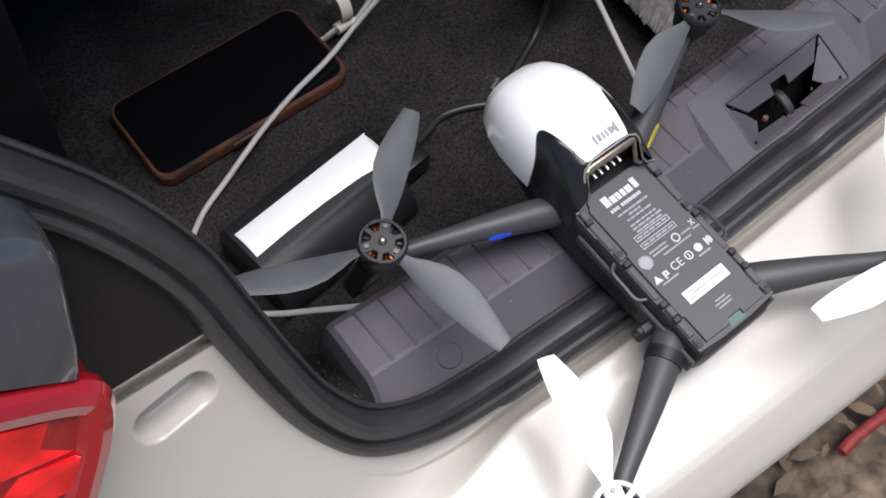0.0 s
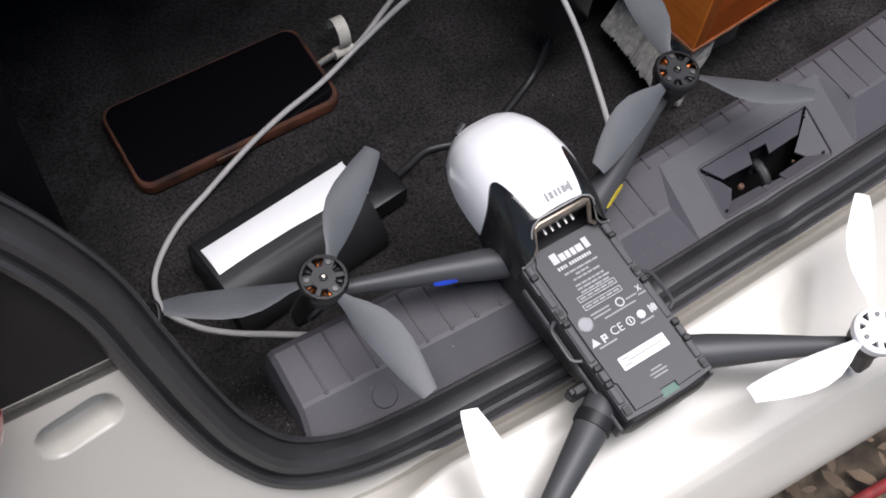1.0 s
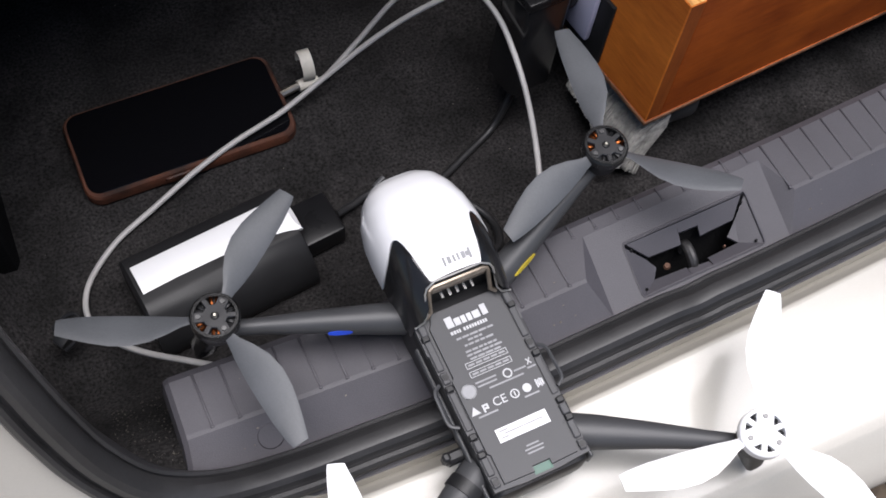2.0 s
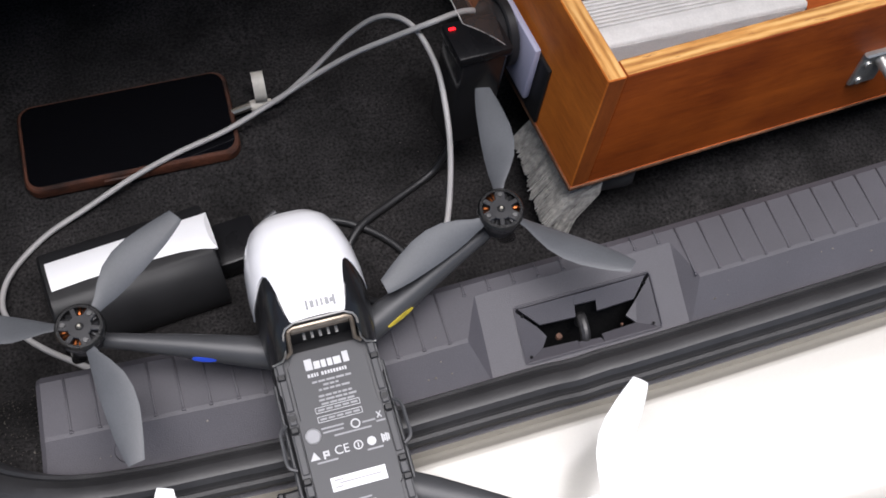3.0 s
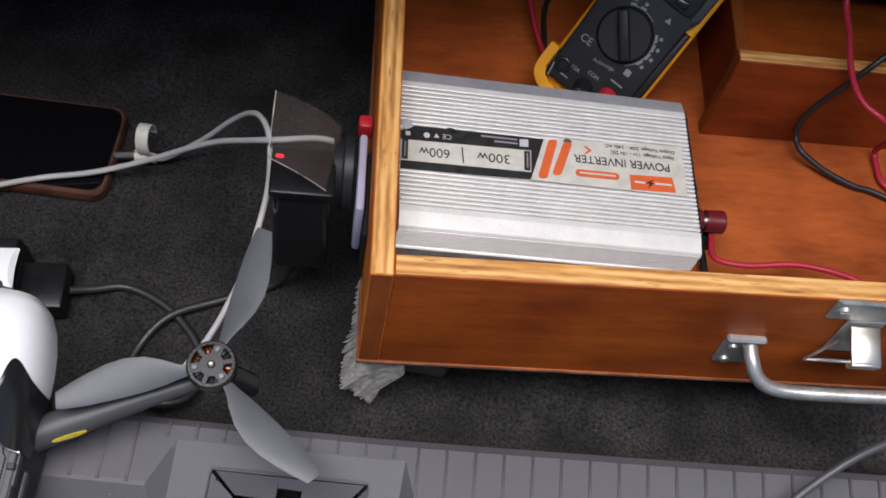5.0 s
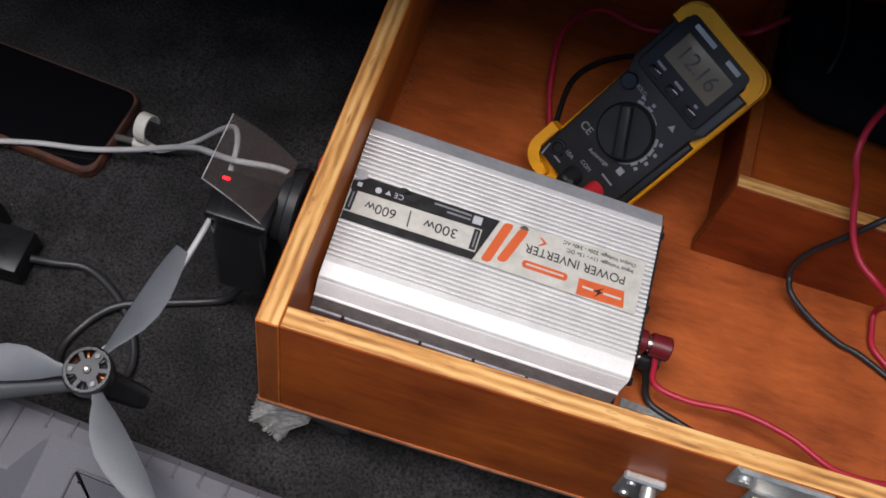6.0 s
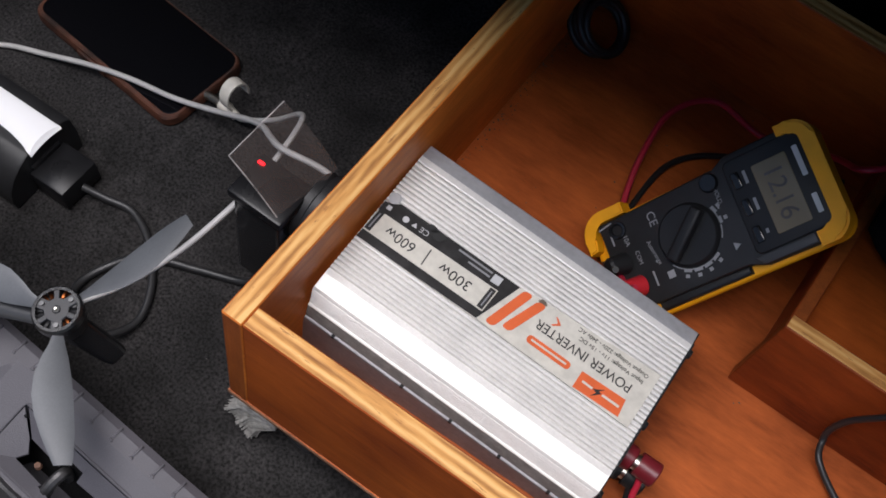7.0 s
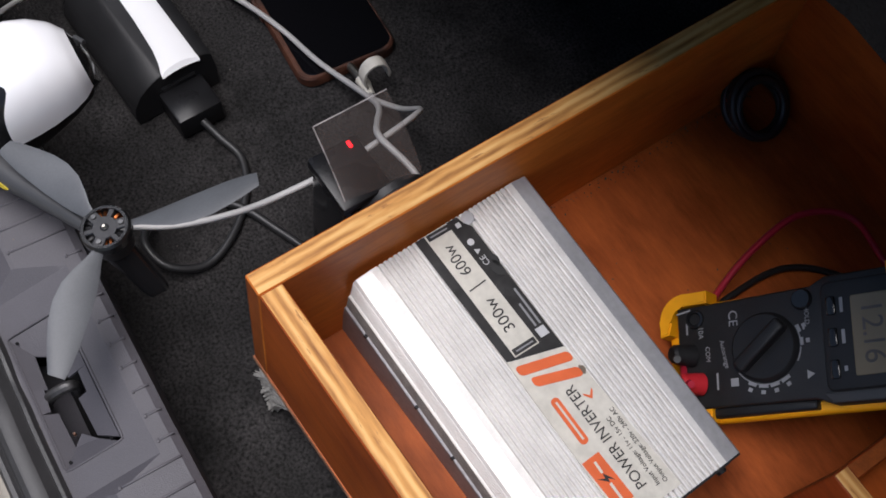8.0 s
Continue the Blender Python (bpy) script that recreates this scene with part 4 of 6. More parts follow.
cable("red_loop_wire", [(0.33, 0.29, 0.095), (0.292, 0.240, 0.122), (0.280, 0.208, 0.119), (0.2882, 0.1978, 0.0996), (0.2937, 0.1878, 0.0848), (0.2992, 0.1785, 0.0747), (0.307, 0.1689, 0.0682), (0.3185, 0.160, 0.066), (0.331, 0.159, 0.055), (0.339, 0.168, 0.032), (0.3395, 0.174, 0.013), (0.3406, 0.1634, 0.0085), (0.3445, 0.149, 0.0085), (0.372, 0.132, 0.0080), (0.41, 0.128, 0.0080)], 0.0021, CABLER, "red wire looping over the inner tray", CASE)
cable("black_loop_wire", [(0.385, 0.262, 0.080), (0.350, 0.220, 0.096), (0.3146, 0.1910, 0.0890), (0.2978, 0.1830, 0.0690), (0.2850, 0.1810, 0.0450), (0.2810, 0.1790, 0.0275), (0.2818, 0.1750, 0.0190), (0.2857, 0.1648, 0.0170), (0.3019, 0.1549, 0.0120), (0.3214, 0.1467, 0.0090), (0.343, 0.140, 0.0085), (0.42, 0.10, 0.0080)], 0.0020, CABLEB, "black wire looping out of the inner tray", CASE)


def dark_tray_lump():
    """A dark lumpy mass with folds, filling the back of the tray."""
    bm = bmesh.new()
    rings = []
    n = 22
    for i in range(n + 1):
        f = i / n
        x = 0.2365 + 0.20 * f
        end = math.sin(math.pi * min(max(f, 0.012), 0.988)) ** 0.16
        ring = []
        for k in range(26):
            a = 2 * math.pi * k / 26
            c, q = math.cos(a), math.sin(a)
            y = 0.3040 + 0.0505 * end * math.copysign(abs(c) ** 0.6, c)
            z = 0.0775 + 0.0190 * end * math.copysign(abs(q) ** 0.6, q)
            fold = 0.004 * noise.noise((x * 35, y * 35, z * 20)) + 0.002 * noise.noise((x * 90, y * 90, 4.0))
            ring.append((x, y, z + fold * (q > -0.3)))
        rings.append(ring)
    loft(bm, rings)
    pouch = base("cloth_pouch", CASE, "soft dark lump filling the back of the tray", "pouch")
    part("bag", bm, LINING, pouch, smooth=60)
    bm = bmesh.new()
    tube_mesh(bm, curve([(0.262, 0.272, 0.088), (0.266, 0.290, 0.0985), (0.268, 0.312, 0.0990), (0.266, 0.335, 0.0975), (0.262, 0.350, 0.088)], 6), 0.0012, 6)
    part("drawstring", bm, CABLEB, pouch, "black drawstring")


dark_tray_lump()


def cable_coil():
    bm = bmesh.new()
    tilt = Matrix.Translation((0.0320, 0.333, FL + 0.020)) @ pose(0, 0, 0, 10, 34, 0)
    pts = []
    for i in range(6 * 36):
        a, f = 2 * math.pi * i / 36, i / 216
        r = 0.0185 + 0.0016 * noise.noise((f * 9, 0.3, 0.0)) + 0.0020 * math.sin(f * 19)
        pts.append(tilt @ Vector((r * math.cos(a), r * 0.92 * math.sin(a), 0.012 * (f - 0.5) + 0.0022 * math.sin(a + f * 5))))
    tube_mesh(bm, pts, 0.0026, 8)
    thing("cable_coil", bm, CABLEB, "coil of black cable in the case corner", "cable coil", CASE, smooth=60)


cable_coil()


def multimeter():
    # face axes: w across, u up the face, n out of it
    w, u = Vector((0.8152, -0.5527, -0.1733)), Vector((0.4989, 0.5180, 0.6948))
    w = (w - u * w.dot(u)).normalized()
    n = w.cross(u).normalized()
    m = Matrix((w, u.normalized(), n)).transposed().to_4x4()
    m.translation = (0.1567, 0.2117, 0.0629)
    meter = base("multimeter", at_case(m), "yellow and dark grey digital multimeter propped on the tray", "multimeter")
    x0, x1, y0, y1 = -0.0342, 0.0350, -0.0595, 0.0852

    def shape(name, line, z0, z1, material, label="", soft=0.0015, parent=None):
        """A plate with that outline and a rounded upper edge."""
        bm = bmesh.new()
        cx, cy = sum(p[0] for p in line) / len(line), sum(p[1] for p in line) / len(line)
        rings = []
        for z, f in ((z0, 0.0), (z1 - soft, 0.0), (z1 - soft * 0.3, 0.35 * soft), (z1, soft)):
            rings.append([(x - math.copysign(min(f, abs(x - cx)), x - cx), y - math.copysign(min(f, abs(y - cy)), y - cy), z) for x, y in line])
        loft(bm, rings)
        return part(name, bm, material, parent or meter, label, smooth=40)

    hull = round_rect(x0 + 0.004, y0, x1 + 0.0005, y1, 0.011)
    shape("yellow_holster", hull, -0.0145, -0.0085, YELLOW, "yellow rubber holster", 0.002)
    shape("front_case", [(-0.0270, -0.050), (0.0285, -0.050), (0.0292, 0.026), (0.0325, 0.034), (0.0330, 0.074), (-0.0325, 0.074), (-0.0325, 0.034), (-0.0285, 0.026)], -0.012, -0.0005, METER, soft=0.0012)
    shape("side_grip", [(0.0278, -0.040), (0.0335, -0.036), (0.0335, 0.024), (0.0290, 0.024)], -0.012, -0.0030, BLACK)
    # yellow ends that wrap over the face
    def bend(cx, cy, r, a0, a1, n=8):
        return [(cx + r * math.cos(radians(a0 + (a1 - a0) * k / n)), cy + r * math.sin(radians(a0 + (a1 - a0) * k / n))) for k in range(n + 1)]

    xa, xb = x0 - 0.0005, x1 + 0.0005
    cap = [(xa, 0.0660)] + bend(xa + 0.013, y1 - 0.0125, 0.013, 180, 90) + bend(xb - 0.013, y1 - 0.0125, 0.013, 90, 0) + [(xb, 0.0660), (xb - 0.0085, 0.0660)]
    cap += bend(xb - 0.014, 0.0732, 0.0055, 0, 90, 4) + bend(xa + 0.0115, 0.0732, 0.0055, 90, 180, 4) + [(xa + 0.0060, 0.0660)]
    bm = bmesh.new()
    slab(bm, cap, -0.012, 0.0030)
    bmesh.ops.bevel(bm, geom=[e for e in bm.edges if all(v.co.z > 0 for v in e.verts)], offset=0.0016, segments=2, affect="EDGES")
    part("top_cap", bm, YELLOW, meter, smooth=40)
    for s in (0, 1):
        bm = bmesh.new()
        xa = x0 - 0.0005 if s == 0 else x1 + 0.0005
        q = 1 if s == 0 else -1
        arc = bend(0.014, 0.0, 0.014, 180, 270) + [(0.0225, -0.014), (0.0215, -0.0085), (0.0150, -0.0070)] + bend(0.014, 0.0, 0.0072, 260, 180, 6)
        line = [(xa, -0.0315)] + [(xa + q * px, y0 + 0.0135 + py) for px, py in arc] + [(xa + q * 0.0066, -0.0315)]
        slab(bm, line if s == 0 else line[::-1], -0.012, 0.0010)
        bmesh.ops.bevel(bm, geom=[e for e in bm.edges if all(v.co.z > 0 for v in e.verts)], offset=0.0009, segments=2, affect="EDGES")
        part("bottom_cap", bm, YELLOW, meter, smooth=40)
    shape("bezel", round_rect(-0.0285, 0.0318, 0.0265, 0.0772, 0.004), -0.004, 0.0016, BLACK, soft=0.0008)
    shape("grey_strip", [(0.0270, 0.030), (0.0322, 0.034), (0.0322, 0.065), (0.0270, 0.065)], -0.003, 0.0004, DARKGREY, soft=0.0006)
    shape("display", round_rect(-0.0200, 0.0470, 0.0202, 0.0672, 0.001, 2), 0.0, 0.0020, LCD, "dim grey-brown liquid crystal display", 0.0003)
    for text, x in (("1", -0.0125), ("2", -0.0050), (".", 0.0003), ("1", 0.0042), ("6", 0.0115)):
        words(text, 0.0150, DIGIT, meter, Matrix.Translation((x, 0.0570, 0.0022)), name="digit")
    for x, wd in ((-0.0118, 0.0175), (0.0130, 0.0110)):
        bm = bmesh.new()
        slab(bm, round_rect(x - wd / 2, 0.0712, x + wd / 2, 0.0742, 0.0005, 2), 0.0016, 0.0018)
        part("maker_print", bm, INK, meter, smooth=None)
    for x, wd in ((-0.0160, 0.0075), (0.0, 0.0070), (0.0160, 0.0026)):
        bm = bmesh.new()
        block(bm, (x - 0.0048, 0.0345, 0.001), (x + 0.0048, 0.0395, 0.0030), 0.0011, 2)
        part("button", bm, BLACKGLOSS, meter)
        bm = bmesh.new()
        slab(bm, ((x - wd / 2, 0.0415), (x + wd / 2, 0.0415), (x + wd / 2, 0.0432), (x - wd / 2, 0.0432)), 0.0016, 0.0018)
        part("button_print", bm, INKDIM, meter, smooth=None)
    # rotary switch
    dial = base("dial")
    dial.parent = meter
    bm = bmesh.new()
    disc(bm, 0.0185, 0.0178, -0.001, 0.0028, 44, bevel=0.0012)
    part("disc", bm, BLACK, dial)
    bm = bmesh.new()
    block(bm, (-0.0036, -0.0165, 0.002), (0.0036, 0.0165, 0.0095), 0.0016, 3, pose(0, 0, 0, 0, 0, 40))
    part("knob", bm, BLACK, dial)
    bm = bmesh.new()
    disc(bm, 0.0058, 0.0054, -0.001, 0.0016, 24, (-0.0221, 0.0214), bevel=0.0008)
    part("round_button", bm, BLACKGLOSS, meter)
    for a, long in ((112, 0.0040), (92, 0.0040), (30, 0.0050), (12, 0.0050), (-6, 0.0050), (-24, 0.0044)):
        bm = bmesh.new()
        c, q = math.cos(radians(a)), math.sin(radians(a))
        block(bm, (-0.0009, -long / 2, 0), (0.0009, long / 2, 0.0004), 0, 1, Matrix.Translation((0.0200 * c, 0.0200 * q, -0.0004)) @ pose(0, 0, 0, 0, 0, a))
        block(bm, (0.0022, -0.0011, 0), (0.0042, 0.0011, 0.0004), 0, 1, Matrix.Translation((0.0200 * c, 0.0200 * q, -0.0004)) @ pose(0, 0, 0, 0, 0, a))
        part("range_print", bm, INKDIM, meter, smooth=None)
    for a0, a1 in ((-52, -8), (-2, 26), (62, 84), (96, 118)):
        bm = bmesh.new()
        tube_mesh(bm, [(0.0193 * math.cos(radians(a)), 0.0193 * math.sin(radians(a)), -0.0003) for a in np.linspace(a0, a1, 12)], 0.00035, 5)
        part("range_arc", bm, INKDIM, meter)
    words("CE", 0.0072, INKDIM, meter, Matrix.Translation((-0.0175, -0.0171, 0.0)))
    for text, x, y, size, a in (("HOLD", -0.0135, 0.0235, 0.0034, 0), ("10A", -0.0120, -0.0360, 0.0040, 0), ("COM", 0.0, -0.0325, 0.0036, 0), ("Autorange", 0.0010, -0.0228, 0.0036, 10)):
        words(text, size, INKDIM, meter, Matrix.Translation((x, y, 0.0)) @ pose(0, 0, 0, 0, 0, a))
    for x, y, r, seg in ((0.0164, -0.0178, 0.0030, 4), (0.0165, 0.0231, 0.0026, 3)):
        bm = bmesh.new()
        disc(bm, r, r, -0.0002, 0.0002, seg)
        bmesh.ops.transform(bm, matrix=Matrix.Translation((x, y, 0)) @ pose(0, 0, 0, 0, 0, 45 if seg == 4 else 90), verts=bm.verts)
        part("symbol", bm, INKDIM, meter, smooth=None)
    for x, y, w2, h2, a in ((-0.0245, -0.0455, 0.009, 0.0009, -80), (-0.0150, -0.0440, 0.006, 0.0009, 0), (0.0150, -0.0275, 0.009, 0.0010, 0), (-0.008, 0.0125 + 0.009, 0.003, 0.0010, 0)):
        bm = bmesh.new()
        block(bm, (-w2 / 2, -h2 / 2, -0.0002), (w2 / 2, h2 / 2, 0.0002), 0, 1, Matrix.Translation((x, y, 0.0)) @ pose(0, 0, 0, 0, 0, a))
        part("small_print", bm, INKDIM, meter, smooth=None)
    # sockets and the plugs in them
    bm = bmesh.new()
    tube_mesh(bm, [(-0.0198 + 0.0042 * math.cos(a), -0.0389 + 0.0042 * math.sin(a), 0.0003) for a in (2 * math.pi * i / 24 for i in range(25))], 0.0012, 6)
    part("socket", bm, BLACKGLOSS, meter)
    for x, y, m2, name in ((-0.0004, -0.0415, BLACK, "black_plug"), (0.0155, -0.0370, REDPLASTIC, "red_plug")):
        bm = bmesh.new()
        disc(bm, 0.0062, 0.0050, 0.0, 0.013, 18, bevel=0.0015)
        bmesh.ops.transform(bm, matrix=Matrix.Translation((x, y, 0.0)) @ pose(0, 0, 0, 30), verts=bm.verts)
        part(name, bm, m2, meter)
    # prop stand at the back
    bm = bmesh.new()
    block(bm, (-0.018, 0.030, -0.0215), (0.018, 0.068, -0.0192), 0.001, 1)
    bmesh.ops.transform(bm, matrix=Matrix.Translation((0, 0.068, -0.019)) @ pose(0, 0, 0, 62) @ Matrix.Translation((0, -0.068, 0.019)), verts=bm.verts)
    part("prop_stand", bm, BLACK, meter)


multimeter()
cable("red_test_lead", [(0.149, 0.1745, 0.0445), (0.142, 0.180, 0.032), (0.126, 0.200, 0.020), (0.113, 0.232, 0.016), (0.104, 0.265, 0.024), (0.103, 0.300, 0.032), (0.122, 0.324, 0.034), (0.158, 0.325, 0.028), (0.20, 0.315, 0.060), (0.215, 0.300, 0.082), (0.235, 0.318, 0.083), (0.262, 0.336, 0.082), (0.31, 0.345, 0.06)], 0.0020, CABLER, "red test lead of the multimeter", CASE)
cable("black_test_lead", [(0.134, 0.1780, 0.0430), (0.129, 0.186, 0.026), (0.120, 0.205, 0.0078), (0.116, 0.245, 0.0078), (0.120, 0.285, 0.0078), (0.145, 0.312, 0.0078), (0.190, 0.330, 0.0078), (0.215, 0.345, 0.0078)], 0.0020, CABLEB, "black test lead of the multimeter", CASE)


# ---- socket plate and charger on the side of the case ----
def wall_socket():
    ob = base("wall_socket", CASE, "pale lilac power socket on the case's side", "socket")
    bm = bmesh.new()
    block(bm, (-0.0028, 0.052, 0.008), (-0.0002, 0.108, 0.060), 0.0008, 1)
    part("back_plate", bm, BLACK, ob)
    bm = bmesh.new()
    block(bm, (-0.0080, 0.064, 0.020), (-0.0030, 0.116, 0.067), 0.002, 2)
    part("face_plate", bm, LILAC, ob)
    bm = bmesh.new()
    block(bm, (-0.0090, 0.121, 0.052), (-0.0005, 0.130, 0.067), 0.002, 2)
    part("switch", bm, REDPLASTIC, ob, "red rocker switch")


wall_socket()


def usb_charger():
    ob = base("usb_charger", CASE, "black usb charger block with a red light and loose clear film", "charger")
    bm = bmesh.new()
    for y0, y1, x0, x1, z0, z1 in ((0.070, 0.101, -0.055, -0.022, -0.020, 0.066),):
        block(bm, (x0, y0, z0), (x1, y1, z1), 0.004, 3)
    part("body", bm, BLACKGLOSS, ob)
    bm = bmesh.new()
    block(bm, (-0.0575, 0.069, 0.0625), (-0.0205, 0.1000, 0.0700), 0.002, 2)
    part("lid", bm, LIDBLACK, ob)
    bm = bmesh.new()
    disc(bm, 0.0235, 0.0235, 0.0, 0.006, 30, bevel=0.001)
    disc(bm, 0.0205, 0.0215, 0.006, 0.0118, 30, bevel=0.001)
    bmesh.ops.transform(bm, matrix=Matrix.Translation((-0.0108, 0.100, 0.050)) @ pose(0, 0, 0, 0, -90), verts=bm.verts)
    part("plug_collar", bm, BLACK, ob)
    bm = bmesh.new()
    block(bm, (-0.0550, 0.0922, 0.0702), (-0.0505, 0.0943, 0.0714), 0.0005, 1)
    part("light", bm, LED, ob, "lit red indicator")
    # clear film, standing up loosely from the lid
    bm = bmesh.new()
    a, b2, c, d = (CASE.inverted() @ Vector(q) for q in ((-0.010, 0.189, 0.1635), (-0.016, 0.233, 0.162), (0.0225, 0.1915, 0.1275), (0.019, 0.236, 0.130)))
    grid = []
    for i in range(9):
        f = i / 8
        top, low = a.lerp(b2, f), c.lerp(d, f)
        grid.append([top.lerp(low, g) + Vector((0.002, 0, 0.003)) * math.sin(math.pi * g) * (0.4 + 0.6 * f) for g in (k / 8 for k in range(9))])
    loft(bm, grid, closed=False)
    film = part("clear_film", bm, FILM, ob, "loose clear protective film")
    film.modifiers.new("thickness", "SOLIDIFY").thickness = 0.0003
    # Pale tubes along two edges stand in for the film's bright glints.
    for line in ([g[0] for g in grid], grid[0]):
        bm = bmesh.new()
        tube_mesh(bm, line, 0.00035, 5)
        part("folded_edge", bm, FILMEDGE, film, "pale line standing in for the glint on the film edge")
    return ob


usb_charger()


def brush():
    ob = base("hand_brush", Matrix.Translation((0.0, 0.0, 0.0)), "grey bristled brush wedged under the case", "brush")
    bm = bmesh.new()
    block(bm, (0.070, 0.128, 0.034), (0.100, 0.30, 0.056), 0.005, 2)
    part("back", bm, DARKGREY, ob)
    bm = bmesh.new()
    rnd = random.Random(11)
    for k in range(2600):
        y = 0.1215 + 0.072 * rnd.random()
        layer = rnd.random()
        clump = noise.noise((y * 160, layer * 4, 0.0))
        top = Vector((0.074, y + 0.004, 0.040 + 0.014 * layer))
        tip = Vector((0.034 + 0.018 * (1 - layer) + 0.0035 * clump + rnd.uniform(-0.002, 0.002) + 0.10 * max(0.140 - y, 0), y - 0.004 + rnd.uniform(-0.002, 0.002), 0.0012 + 0.020 * layer + rnd.uniform(0, 0.003)))
        mid = top.lerp(tip, 0.55) + Vector((-0.004, 0.001 * clump, 0.006 * layer))
        tube_mesh(bm, [top, mid, tip], [0.0007, 0.0009, 0.0005], 3, caps=False)
    part("bristles", bm, BRISTLE, ob, "dense pale grey bristles", smooth=60)


brush()


def case_dust():
    """Grit and wood dust gathered along the joints of the case floor."""
    rnd = random.Random(31)
    bm = bmesh.new()
    for k in range(240):
        if k < 140:
            x, y = T + 0.0008 + abs(rnd.gauss(0, 0.004)), rnd.uniform(0.17, 0.355)
        elif k < 200:
            x, y = rnd.uniform(0.02, 0.24), T + 0.0008 + abs(rnd.gauss(0, 0.003))
        else:
            x, y = rnd.uniform(0.03, 0.24), rnd.uniform(0.17, 0.35)
        s, a = rnd.uniform(0.0002, 0.0006), rnd.uniform(0, 6.3)
        c, q = math.cos(a) * s, math.sin(a) * s
        vs = [bm.verts.new((x + u * c - v * q, y + u * q + v * c, FL + h)) for u, v, h in ((-1.4, -0.6, 0.0001), (1, -0.8, 0.0001), (1.2, 0.7, 0.0002), (-0.9, 0.9, 0.0001), (0, 0, s * 0.9))]
        for i in range(4):
            bm.faces.new((vs[i], vs[(i + 1) % 4], vs[4]))
    thing("case_dust", bm, mat("grey_dust", (0.10, 0.08, 0.06), 0.95, var=0.7, scale=90), "grey grit and wood dust on the case floor", "dust", CASE, kind="stuff", smooth=None)


case_dust()


# ---- drone ----
DRONE = pose(-0.1255, -0.033, 0.130, 4.2, 0.8, 3.0)


def blade_mesh(name, material, spin):
    """One twisted rotor blade along x, with a straight-cut tip."""
    bm = bmesh.new()
    rings = []
    for r, c, off, a in ((0.009, 0.0055, 0.000, 26), (0.014, 0.0080, 0.0004, 28), (0.021, 0.0132, 0.0014, 26), (0.030, 0.0178, 0.0024, 22), (0.040, 0.0196, 0.0024, 18), (0.050, 0.0188, 0.0014, 15), (0.060, 0.0162, -0.0004, 12), (0.068, 0.0132, -0.0018, 10), (0.0735, 0.0106, -0.0028, 9), (0.0768, 0.0088, -0.0032, 9)):
        ring = []
        for k in range(12):
            t = 2 * math.pi * k / 12
            y, z = math.cos(t) * c / 2, math.sin(t) * 0.0007 * (c / 0.022) ** 0.5 + 0.0007 * (1 - math.cos(t) ** 2) * c / 0.022
            q = radians(a) * spin
            ring.append((r + (0.0006 * (y / c) if r > 0.07 else 0), (off * spin + y * math.cos(q) - z * math.sin(q)), y * math.sin(q) + z * math.cos(q)))
        rings.append(ring)
    loft(bm, rings)
    return finish(name, bm, material, 50)


